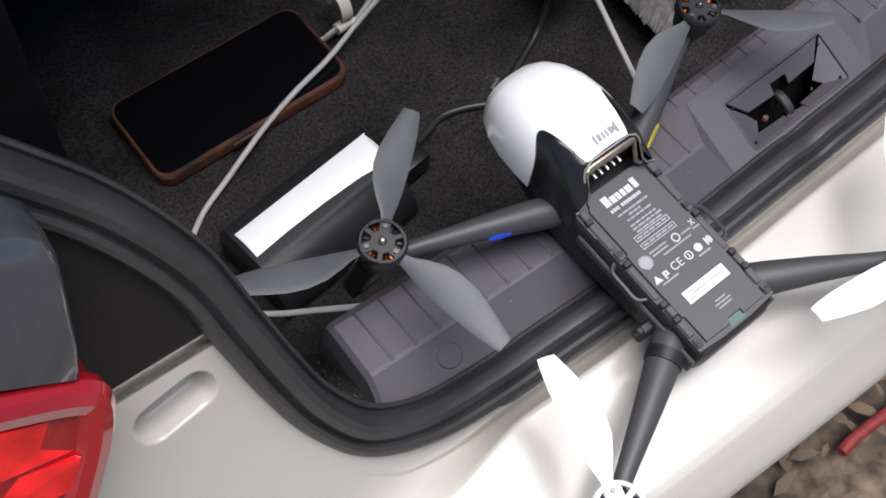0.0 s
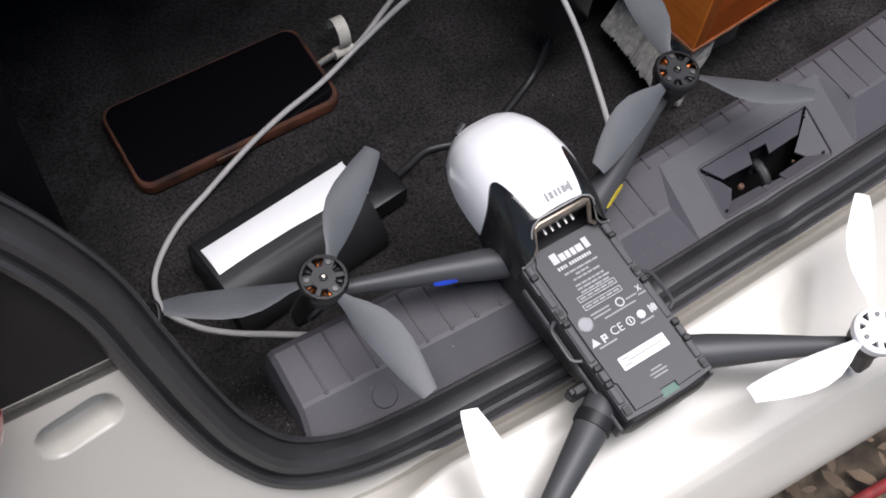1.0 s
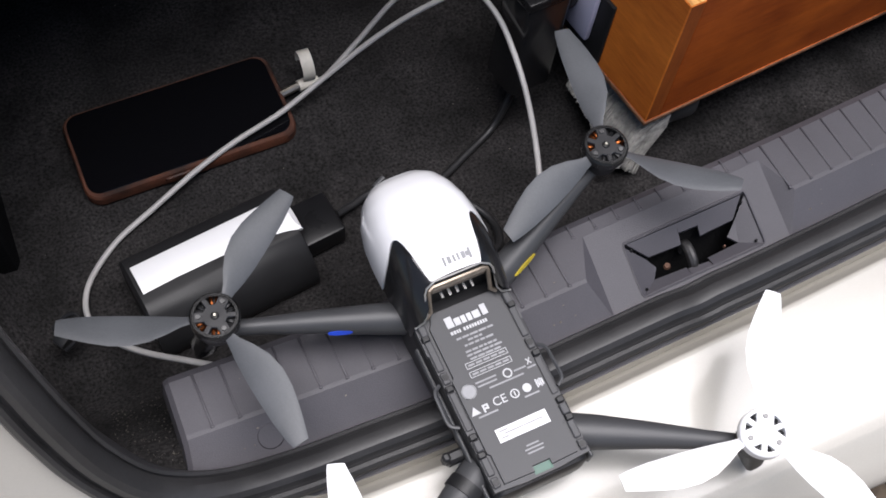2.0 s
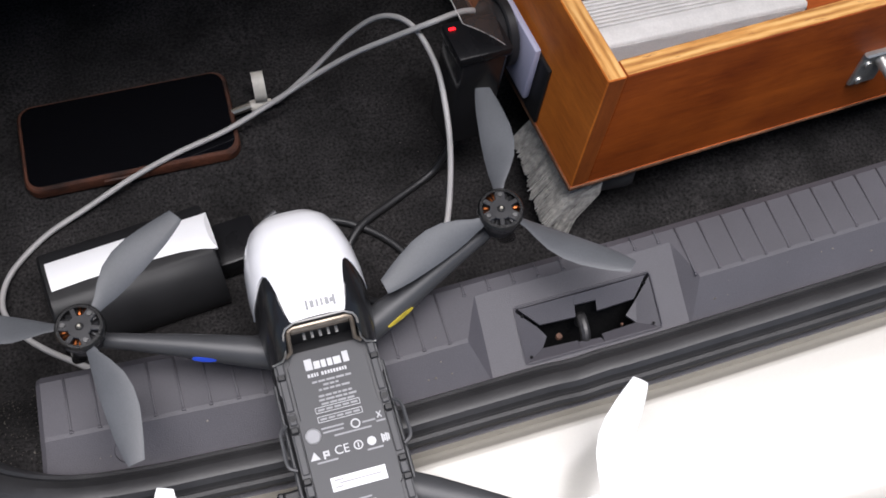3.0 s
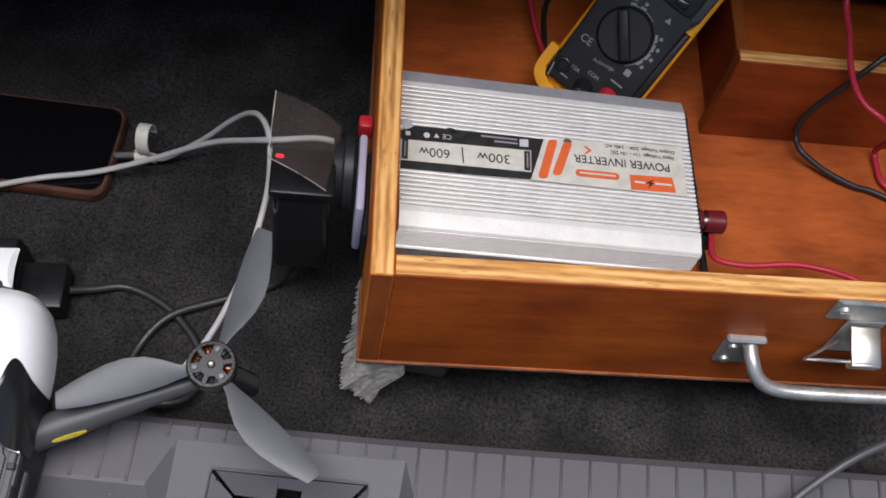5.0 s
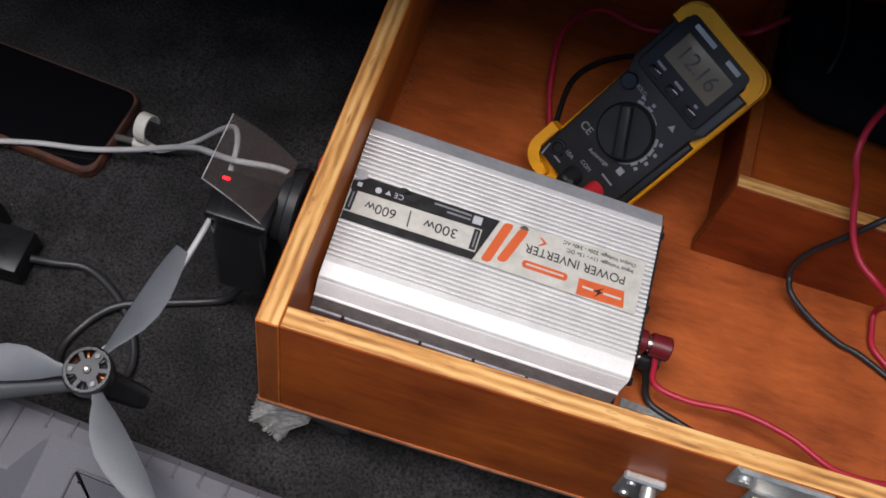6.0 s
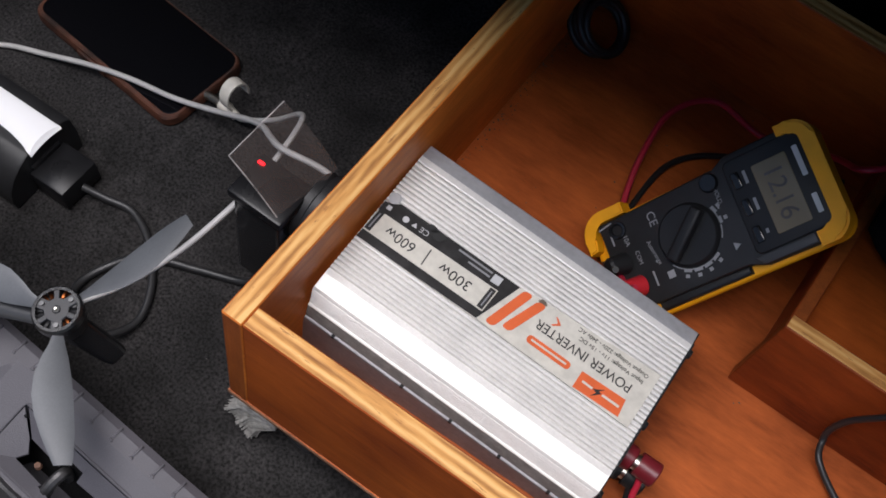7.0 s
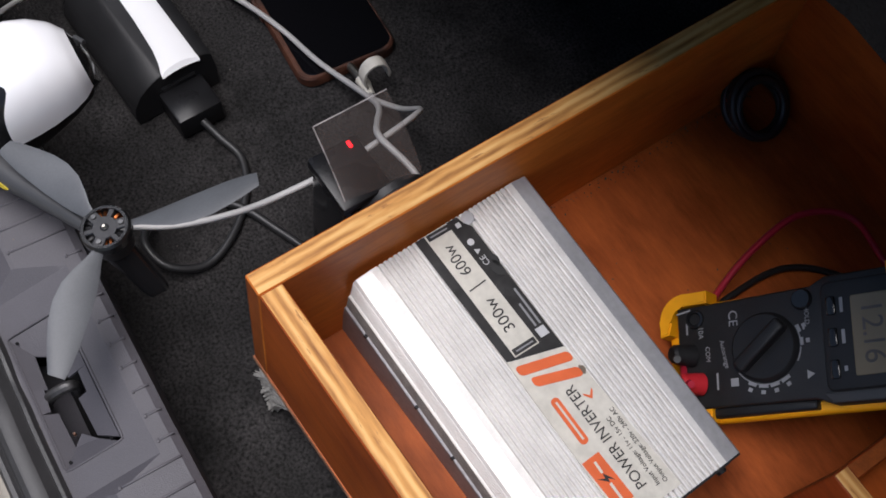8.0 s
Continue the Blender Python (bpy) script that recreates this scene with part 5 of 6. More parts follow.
def rotor(parent, x, y, z, first, white, spin):
    """Motor, hub and three blades."""
    body_m, blade_m, plate_m = (WHITE, WHITE, WHITE) if white else (HUBBLACK, BLADE, HUBPLATE)
    rot = base("rotor")
    rot.parent = parent
    rot.matrix_basis = Matrix.Translation((x, y, z))
    tagged(rot, "white three-bladed rotor" if white else "dark grey three-bladed rotor")
    bm = bmesh.new()
    disc(bm, 0.0105, 0.0118, -0.016, -0.003, 28)
    part("motor_can", bm, BLACK, rot)
    # hub ring with six windows over the windings
    bm = bmesh.new()
    n, ro, ri = 48, 0.0132, 0.0107
    ring = []
    for r, z0 in ((ro, -0.004), (ro, 0.0008), (ro - 0.0010, 0.0022), (ri, 0.0022), (ri, -0.004)):
        ring.append([(r * math.cos(2 * math.pi * k / n), r * math.sin(2 * math.pi * k / n), z0) for k in range(n)])
    loft(bm, ring + [ring[0]], caps=False)
    part("hub_ring", bm, body_m, rot)
    bm = bmesh.new()
    disc(bm, 0.0066, 0.0066, -0.003, 0.0016, 30, bevel=0.0004)
    for k in range(6):
        wide = (0.0046 if white else 0.0030) if k % 2 == 0 else 0.0015
        block(bm, (0.004, -wide, -0.003), (0.0112, wide, 0.0015), 0.0004, 1, pose(0, 0, 0, 0, 0, 60 * k + first))
    part("hub_spokes", bm, plate_m, rot)
    bm = bmesh.new()
    disc(bm, 0.0098, 0.0098, -0.006, -0.0022, 24)
    part("motor_core", bm, BLACK, rot)
    for k in range(6):
        bm = bmesh.new()
        for y in (-0.0014, 0.0014):
            tube_mesh(bm, curve([(0.0064, y * 0.7, -0.0045), (0.0068, y * 0.8, -0.0012), (0.0085, y, -0.0006), (0.0102, y * 1.1, -0.0014), (0.0105, y * 1.1, -0.0045)], 3), 0.0011, 6)
        bmesh.ops.transform(bm, matrix=pose(0, 0, 0, 0, 0, 60 * k + 30 + first), verts=bm.verts)
        part("winding", bm, COPPER if k in (0, 1, 4) and not white else BLACK, rot)
    for k in range(3):
        bm = bmesh.new()
        disc(bm, 0.0015, 0.0013, 0.0013, 0.0024, 12, (0.0086 * math.cos(radians(120 * k + first)), 0.0086 * math.sin(radians(120 * k + first))))
        part("screw", bm, SCREW, rot)
    bm = bmesh.new()
    disc(bm, 0.0024, 0.0022, 0.0012, 0.0022, 16, bevel=0.0004)
    part("boss", bm, body_m, rot)
    bm = bmesh.new()
    disc(bm, 0.0010, 0.0008, 0.0018, 0.0034, 12)
    part("shaft", bm, PIN, rot)
    me = blade_mesh("blade", blade_m, spin)
    for k in range(3):
        b = new("blade", me)
        b.parent = rot
        b.matrix_basis = pose(0, 0, -0.0015, 0, 0, first + 120 * k) @ Matrix.Translation((0.0035, 0, 0))
    return rot


ARCH = 0.72


def canopy_ring(y):
    """Half-width, top and foot of the nose shell at y."""
    ys = [0.046, 0.052, 0.060, 0.075, 0.090, 0.103, 0.1145, 0.1240, 0.1300, 0.1336, 0.1355]
    w = interp(y, ys, [0.0292, 0.0300, 0.0310, 0.0319, 0.0320, 0.0308, 0.0280, 0.0236, 0.0176, 0.0108, 0.004])
    top = interp(y, ys, [0.0140, 0.0195, 0.0244, 0.0280, 0.0289, 0.0270, 0.0222, 0.0152, 0.0074, -0.0010, -0.0090])
    return w, top, -0.0125


def canopy_point(y, a, off=0.0):
    """a: 0 at one side's foot, pi at the other; a squared-off arch."""
    w, top, low = canopy_ring(y)
    c, s = math.cos(a), math.sin(a)
    p = ARCH
    return Vector(((w + off) * math.copysign(abs(c) ** p, c) - 0.0012 * smooth_step(0.07, 0.12, y), y, low + (top - low + off) * abs(s) ** p))


def shell_start(a):
    """Where the white shell begins behind: straight across the middle, with a black lobe cut into each side."""
    c = abs(math.cos(a)) ** ARCH
    return interp(c, [0.0, 0.47, 0.50, 0.53, 0.57, 0.61, 0.65, 0.70, 0.75, 0.80, 0.86, 0.92, 1.0], [0.0605, 0.0602, 0.0640, 0.0700, 0.0785, 0.0845, 0.0880, 0.0892, 0.0887, 0.0870, 0.0843, 0.0815, 0.0785])


def drone():
    ob = base("drone", DRONE, "dark grey camera drone with a white nose resting across the sill", "drone")
    # fuselage
    bm = bmesh.new()
    rings = []
    for y, w, z0, z1 in ((-0.0515, 0.0235, -0.024, -0.009), (-0.0500, 0.0265, -0.027, -0.0062), (-0.0460, 0.0278, -0.030, -0.0048), (0.0, 0.0285, -0.036, -0.0045), (0.045, 0.0292, -0.040, -0.0045), (0.052, 0.0295, -0.040, -0.0045),
                          (0.075, 0.0290, -0.034, -0.010), (0.10, 0.0250, -0.030, -0.012), (0.115, 0.0205, -0.028, -0.012), (0.127, 0.0150, -0.026, -0.014), (0.132, 0.008, -0.024, -0.016)):
        rings.append([(x, y, z) for x, z in round_rect(-w, z0, w, z1, min(0.006, (z1 - z0) / 2.2))])
    loft(bm, rings)
    part("fuselage", bm, BLACK, ob, smooth=40)
    # nose shell
    bm = bmesh.new()
    angles = [math.pi * k / 120 for k in range(121)]
    steps = [0.0, 0.03, 0.07, 0.13, 0.20, 0.28, 0.37, 0.46, 0.54, 0.62, 0.70, 0.77, 0.83, 0.88, 0.925, 0.955, 0.975, 0.99, 1.0]
    rows = [[canopy_point(shell_start(a) + (0.1297 - shell_start(a)) * f, a) for a in angles] for f in steps]
    inner = [canopy_point(shell_start(a) + 0.0004, a, -0.0016) for a in angles]
    loft(bm, [inner] + rows, closed=False)
    part("nose_shell", bm, WHITECAN, ob, "white glossy nose shell", smooth=50)
    bm = bmesh.new()
    loft(bm, [[canopy_point(y, a, -0.0006) for a in angles[::3]] for y in (0.1283, 0.1296, 0.1311, 0.1325, 0.1337, 0.1346, 0.1353)], closed=False)
    part("nose_rim", bm, BLACKGLOSS, ob, "gloss black rim round the camera", smooth=50)
    # gloss black cheeks that cut into the shell from behind
    for s in (1, -1):
        bm = bmesh.new()
        rows = []
        for k in range(37):
            c = min(0.47 + 0.53 * k / 36, 1.0)
            a = math.acos(c ** (1 / ARCH))
            y1 = shell_start(a) - 0.0003
            y0 = interp(c, [0.47, 0.58, 0.66, 0.76, 1.0], [0.0595, 0.0585, 0.0500, 0.0470, 0.0465])
            rows.append([canopy_point(y0 + (y1 - y0) * f, a, -0.0003 if f > 0.9 else 0.0) for f in (0, 0.08, 0.2, 0.35, 0.5, 0.65, 0.8, 0.92, 1.0)])
        loft(bm, [[p - Vector((0.003, 0, 0.001)) for p in rows[0]]] + rows, closed=False)
        if s < 0:
            bmesh.ops.transform(bm, matrix=Matrix.Diagonal((-1, 1, 1, 1)), verts=bm.verts)
        part("cheek", bm, BLACKGLOSS, ob, "gloss black cheek", smooth=60)
    # contact bay between the cheeks: bulkhead, metal frame, pins and rim wire
    bm = bmesh.new()
    block(bm, (-0.0200, 0.0585, -0.006), (0.0200, 0.0600, 0.0185))
    block(bm, (-0.0125, 0.0585, 0.018), (0.0125, 0.0598, 0.0225))
    part("bulkhead", bm, BLACK, ob, smooth=None)
    bm = bmesh.new()
    half = [(0.0132, 0.0592, 0.0247), (0.0180, 0.0578, 0.0222), (0.0196, 0.0560, 0.0195), (0.0205, 0.0492, 0.0072), (0.0228, 0.0472, 0.0034), (0.0282, 0.0466, 0.0014)]
    line = [(-x, y, z) for x, y, z in half[::-1]] + half
    tube_mesh(bm, line, 0.0006, 6)
    part("wire_rim", bm, RIM, ob, "bright rim wire")
    bm = bmesh.new()
    half = [(0.0145, 0.0578, 0.0206), (0.0165, 0.0572, 0.0196), (0.0172, 0.0562, 0.0170), (0.0175, 0.0508, 0.0045), (0.0205, 0.0492, 0.0022)]
    tube_mesh(bm, [(-x, y, z) for x, y, z in half[::-1]] + half, 0.0013, 8)
    block(bm, (-0.0160, 0.0560, 0.0150), (0.0160, 0.0583, 0.0205), 0.0008, 1)
    part("contact_frame", bm, CONTACT, ob, "brass-grey contact frame")
    for k in range(5):
        bm = bmesh.new()
        tube_mesh(bm, [(-0.0088 + 0.0044 * k, 0.0582, 0.0085), (-0.0088 + 0.0044 * k, 0.0545, 0.0080)], 0.0009, 8)
        part("contact_pin", bm, RIM, ob)
    # battery
    bat = base("battery")
    bat.parent = ob
    tagged(bat, "flat grey battery with white printing")
    bm = bmesh.new()
    line = [(-0.0272, -0.0478), (-0.0272, 0.0300), (-0.0280, 0.0310), (-0.0280, 0.0500), (-0.0210, 0.0505), (-0.0200, 0.0515), (0.0200, 0.0515), (0.0210, 0.0505), (0.0280, 0.0500), (0.0280, 0.0310), (0.0272, 0.0300), (0.0272, -0.0478), (0.010, -0.0492), (-0.010, -0.0492)]
    slab(bm, line[::-1], -0.006, -0.0016)
    part("tray", bm, BATTERY, bat, smooth=None)
    bm = bmesh.new()
    line = [(-0.0212, -0.0460), (-0.0212, -0.0300), (-0.0226, -0.0285), (-0.0226, 0.0130), (-0.0212, 0.0145), (-0.0212, 0.0440), (-0.0195, 0.0462), (-0.0180, 0.0505), (0.0180, 0.0505), (0.0195, 0.0462), (0.0212, 0.0440), (0.0212, 0.0145), (0.0226, 0.0130), (0.0226, -0.0285), (0.0212, -0.0300), (0.0212, -0.0460), (0.0060, -0.0465), (0.0060, -0.0435), (-0.0040, -0.0435), (-0.0040, -0.0465)]
    lo = [(x, y, -0.0018) for x, y in line[::-1]]
    hi = [(x * 0.985, y * 0.993, 0.0) for x, y in line[::-1]]
    loft(bm, [lo, hi])
    part("cover", bm, BATTERY, bat, smooth=None)
    bm = bmesh.new()
    block(bm, (-0.0042, -0.0480, -0.0024), (0.0062, -0.0437, -0.0014))
    part("charge_board", bm, mat("circuit_green", (0.03, 0.10, 0.07), 0.4, var=0.2), bat, smooth=None)
    for s in (-1, 1):
        for y0, y1, z in ((0.0405, 0.0470, 0.0012), (0.0205, 0.0385, -0.0004), (0.0128, 0.0195, 0.0002), (-0.0140, 0.0080, -0.0008), (-0.0262, -0.0200, 0.0012), (-0.0395, -0.0295, -0.0002), (-0.0462, -0.0405, 0.0002)):
            bm = bmesh.new()
            block(bm, (0.0228, y0, -0.003), (0.0268, y1, z), 0.0006, 1)
            if s < 0:
                bmesh.ops.transform(bm, matrix=Matrix.Diagonal((-1, 1, 1, 1)), verts=bm.verts)
            part("lug", bm, BATTERY, bat, smooth=None)
        for y in (0.0165, -0.0436):
            bm = bmesh.new()
            disc(bm, 0.0021, 0.0019, -0.002, 0.0004, 14, (s * 0.0247, y))
            disc(bm, 0.0010, 0.0010, 0.0002, 0.0006, 6, (s * 0.0247, y))
            part("screw", bm, BLACK, bat)
        for y in (0.0395, 0.0100, -0.0178, -0.0280):
            bm = bmesh.new()
            block(bm, (s * 0.0252 - 0.0022, y - 0.0018, -0.002), (s * 0.0252 + 0.0022, y + 0.0018, 0.0009), 0.0006, 1)
            part("clip", bm, BLACK, bat, smooth=None)
    # printing on the battery: the maker's name and small print as plain bars
    def ink(name, x, y, w, h, material=INK, z=0.0001):
        bm = bmesh.new()
        slab(bm, ((x - w / 2, y - h / 2), (x + w / 2, y - h / 2), (x + w / 2, y + h / 2), (x - w / 2, y + h / 2)), z, z + 0.00015)
        part(name, bm, material, bat, smooth=None)

    for x, w, h, dy in ((-0.0100, 0.0040, 0.0062, 0.0), (-0.0056, 0.0034, 0.0042, -0.0010), (-0.0020, 0.0026, 0.0042, -0.0010), (0.0014, 0.0026, 0.0042, -0.0010), (0.0054, 0.0040, 0.0042, -0.0010), (0.0102, 0.0032, 0.0060, -0.0001)):
        ink("maker_mark", x, 0.0430 + dy, w, h)
    rnd = random.Random(2)
    x = -0.0118
    while x < 0.0095:
        w = rnd.uniform(0.0008, 0.0013)
        if x < -0.0040 and x + w > -0.0045:
            x += 0.0012
        ink("name_bar", x + w / 2, 0.0368, w, 0.0019)
        x += w + 0.0005
    for y, w in ((0.0328, 0.0200), (0.0304, 0.0090), (0.0280, 0.0150), (0.0246, 0.0170), (0.0224, 0.0175), (0.0202, 0.0160)):
        x = -w / 2 - 0.0004
        while x < w / 2 - 0.0010:
            long = rnd.uniform(0.0016, 0.0046)
            ink("print_bar", x + long / 2, y, long, 0.0011, INKDIM)
            x += long + 0.0006
    for y in (0.0173, 0.0122):
        for dy in (-0.0015, 0.0015):
            ink("frame_line", -0.0004, y + dy, 0.0236, 0.0003)
        for dx in (-0.0122, 0.0114):
            ink("frame_line", dx, y, 0.0003, 0.0033)
        for k in range(5):
            ink("print_bar", -0.0092 + 0.0044 * k, y, 0.0036, 0.0011, INKDIM)
    for y, x, w in ((0.0072, -0.0058, 0.0120), (0.0050, -0.0058, 0.0110), (0.0054, 0.0132, 0.0070), (0.0022, 0.0040, 0.0200), (0.0040, 0.0195, 0.0050), (-0.0100, -0.0125, 0.0110), (-0.0096, 0.0130, 0.0085)):
        ink("print_bar", x, y, w, 0.0009, INKDIM)

    def mark(cx, cy, r, seg, inner=0.0, material=INK):
        bm = bmesh.new()
        o = [(cx + r * math.cos(2 * math.pi * k / seg + math.pi / 2), cy + r * math.sin(2 * math.pi * k / seg + math.pi / 2)) for k in range(seg)]
        if inner:
            i2 = [(cx + (x - cx) * inner, cy + (y - cy) * inner) for x, y in o]
            loft(bm, [[(x, y, z) for x, y in q] for q, z in ((o, 0.0001), (o, 0.00025), (i2, 0.00025), (i2, 0.0001), (o, 0.0001))], caps=False)
        else:
            slab(bm, o, 0.0001, 0.00025)
        part("symbol", bm, material, bat, smooth=None)
    mark(-0.0167, 0.0046, 0.0042, 24, 0.0, INKDIM)
    mark(-0.0167, 0.0046, 0.0042, 24, 0.85)
    mark(0.0062, 0.0058, 0.0026, 20, 0.7)
    mark(-0.0184, -0.0066, 0.0030, 3)
    mark(0.0048, -0.0057, 0.0025, 20, 0.75)
    ink("symbol", 0.0048, -0.0057, 0.0006, 0.0026)
    mark(0.0120, -0.0054, 0.0024, 20)
    for x, y, w, h in ((-0.0135, -0.0066, 0.0010, 0.0042), (-0.0122, -0.0050, 0.0018, 0.0010), (-0.0122, -0.0068, 0.0018, 0.0010), (-0.0112, -0.0060, 0.0009, 0.0030)):
        ink("symbol", x, y, w, h)
    for dx, h in ((0.0178, 0.0046), (0.0189, 0.0034), (0.0200, 0.0046), (0.0211, 0.0036)):
        ink("symbol", dx, -0.0054, 0.0008, h)
    for a in (-35, 35):
        bm = bmesh.new()
        block(bm, (-0.0003, -0.0020, 0.0001), (0.0003, 0.0020, 0.00025), 0, 1, Matrix.Translation((0.0192, 0.0074, 0)) @ pose(0, 0, 0, 0, 0, a))
        part("symbol", bm, INK, bat, smooth=None)
    words("CE", 0.0066, INK, bat, Matrix.Translation((-0.0040, -0.0059, 0.0002)))
    ink("sticker", 0.0008, -0.0228, 0.0290, 0.0074, mat("white_sticker", (0.72, 0.72, 0.73), 0.5), 0.0002)
    for y, x, w in ((-0.0208, -0.0095, 0.0050), (-0.0226, 0.0015, 0.0220), (-0.0244, -0.0100, 0.0042)):
        ink("print_bar", x, y, w, 0.0007, INKDIM, 0.0004)
    for y, w in ((-0.0330, 0.0070), (-0.0350, 0.0105), (-0.0370, 0.0090)):
        ink("print_bar", 0.0013, y, w, 0.0008, INKDIM)
    # maker's mark on the shell, as bars
    for x, ww, h in ((0.0092, 0.0014, 0.0056), (0.0077, 0.0017, 0.0026), (0.0054, 0.0021, 0.0040), (0.0026, 0.0014, 0.0040), (0.0002, 0.0014, 0.0040), (-0.0026, 0.0021, 0.0040), (-0.0054, 0.0014, 0.0052)):
        bm = bmesh.new()
        slab(bm, ((x - ww / 2, -h / 2), (x + ww / 2, -h / 2), (x + ww / 2, h / 2), (x - ww / 2, h / 2)), 0.0, 0.0002)
        c = math.acos(min(abs(x) / canopy_ring(0.0665)[0], 1) ** (1 / ARCH))
        bmesh.ops.transform(bm, matrix=Matrix.Translation((0.001, 0.0665, canopy_point(0.0665, c).z + 0.0003)) @ pose(0, 0, 0, 14.0), verts=bm.verts)
        part("shell_mark", bm, INKDIM, ob, smooth=None)
    # side rails and hooks
    for s in (-1, 1):
        bm = bmesh.new()
        tube_mesh(bm, curve([(s * 0.0285, 0.015, -0.004), (s * 0.0325, 0.0115, -0.004), (s * 0.0330, 0.003, -0.004), (s * 0.0328, -0.0065, -0.004), (s * 0.0285, -0.010, -0.004)], 4), 0.0011, 6)
        part("side_rail", bm, DARKGREY, ob)
        for y0, y1, z0, z1 in ((-0.030, 0.040, -0.016, -0.010), (-0.050, -0.030, -0.022, -0.010)):
            bm = bmesh.new()
            block(bm, (s * 0.0295 - 0.0012, y0, z0), (s * 0.0295 + 0.0012, y1, z1), 0.0008, 1)
            part("side_rib", bm, DARKGREY, ob)
        if s > 0:
            continue
        bm = bmesh.new()
        block(bm, (s * 0.0345 - 0.0055, -0.0230, -0.024), (s * 0.0345 + 0.0055, -0.0165, -0.014), 0.0015, 1)
        block(bm, (s * 0.0400 - 0.0022, -0.0222, -0.019), (s * 0.0400 + 0.0022, -0.0172, -0.010), 0.0012, 1)
        part("hook", bm, BLACK, ob)
    # camera lens ring in the nose
    bm = bmesh.new()
    disc(bm, 0.0145, 0.0135, 0.0, 0.006, 28, bevel=0.001)
    bmesh.ops.transform(bm, matrix=Matrix.Translation((-0.0010, 0.1262, -0.015)) @ pose(0, 0, 0, -70), verts=bm.verts)
    part("camera_ring", bm, BLACKGLOSS, ob)
    bm = bmesh.new()
    tube_mesh(bm, [(-0.0130, 0.1330, -0.004), (-0.0060, 0.1362, -0.003)], 0.0016, 8)
    part("nose_latch", bm, DARKGREY, ob)
    # arms
    for s in (-1, 1):
        for end, root, wide, name in (((s * 0.1184 - 0.0026, 0.0975 + 0.005 * s), (s * 0.026, 0.060), 0.0090, "front_arm"), ((s * 0.11435 - 0.00215, -0.07935 + 0.00135 * s), (s * 0.025, -0.031), 0.0100, "rear_arm")):
            bm = bmesh.new()
            rings = []
            d = Vector((end[0] - root[0], end[1] - root[1], 0))
            side = Vector((-d.y, d.x, 0)).normalized()
            for f, ww, hh, z in ((0, 1.0, 0.0095, -0.018), (0.15, 0.96, 0.0085, -0.016), (0.45, 0.74, 0.0066, -0.0135), (0.75, 0.52, 0.0052, -0.0135), (0.93, 0.46, 0.0047, -0.0135), (1.0, 0.44, 0.0043, -0.0135)):
                c = Vector((root[0], root[1], z)) + d * f
                rings.append([c + side * (wide * ww * math.cos(a)) + Vector((0, 0, hh * math.sin(a))) for a in (2 * math.pi * k / 16 for k in range(16))])
            loft(bm, rings)
            arm = part(name, bm, DARKGREY, ob, "tapered dark grey arm", smooth=50)
            if name == "front_arm":
                bm = bmesh.new()
                f = 0.36 if s < 0 else 0.19
                c = Vector((root[0], root[1], -0.0155)) + d * f
                a = math.atan2(d.y, d.x)
                disc(bm, 1, 1, 0, 1, 20)
                tint = BLUE if s < 0 else mat("yellow_tape", (0.40, 0.31, 0.03), 0.5, var=0.3, scale=200)
                bmesh.ops.transform(bm, matrix=Matrix.Translation(c - side * (0.0066 * s) + Vector((0, 0, 0.0022))) @ pose(0, 0, 0, 0, 0, math.degrees(a)) @ pose(0, 0, 0, 62 if s > 0 else -62) @ Matrix.Diagonal((0.0066, 0.0014, 0.0013, 1) if s < 0 else (0.0090, 0.0013, 0.0020, 1)), verts=bm.verts)
                part("tape_mark", bm, tint, arm)
            elif s < 0:
                bm = bmesh.new()
                c = Vector((root[0], root[1], -0.0155)) + d * 0.14
                loft(bm, [[c + d.normalized() * t + side * (0.0104 * math.cos(a)) + Vector((0, 0, 0.0090 * math.sin(a))) for a in (2 * math.pi * k / 16 for k in range(16))] for t in (-0.0035, 0.0035)])
                part("arm_collar", bm, BLACK, arm)
    # legs under the rotors
    for x, y, foot in ((-0.1210, 0.0925, (-0.010, 0.007)), (0.1158, 0.1025, (0.012, 0.007)), (-0.1165, -0.0807, (-0.004, -0.005)), (0.1122, -0.0780, (0.004, -0.005))):
        front = y > 0
        bm = bmesh.new()
        z1 = -0.050 if front else -0.036
        rings = []
        for f, w, l in ((0, 0.0075, 0.0085), (0.4, 0.0060, 0.0075), (0.85, 0.0055, 0.0070), (1.0, 0.0048, 0.0062)):
            z = -0.010 + (z1 + 0.010) * f
            rings.append([(x + foot[0] * f + px, y + foot[1] * f + py, z) for px, py in round_rect(-w, -l, w, l, 0.003, 3)])
        loft(bm, rings)
        part("leg", bm, BLACKGLOSS if front else BLACK, ob, "black landing leg")
    for x, y, z, first, white, spin in ((-0.1210, 0.0925, 0.0050, 163, False, 1), (0.1158, 0.1025, 0.0050, 78, False, -1), (0.1122, -0.0780, 0.0070, 57, True, 1), (-0.1165, -0.0807, 0.0070, 72, True, -1)):
        rotor(ob, x, y, z, first, white, spin)


drone()


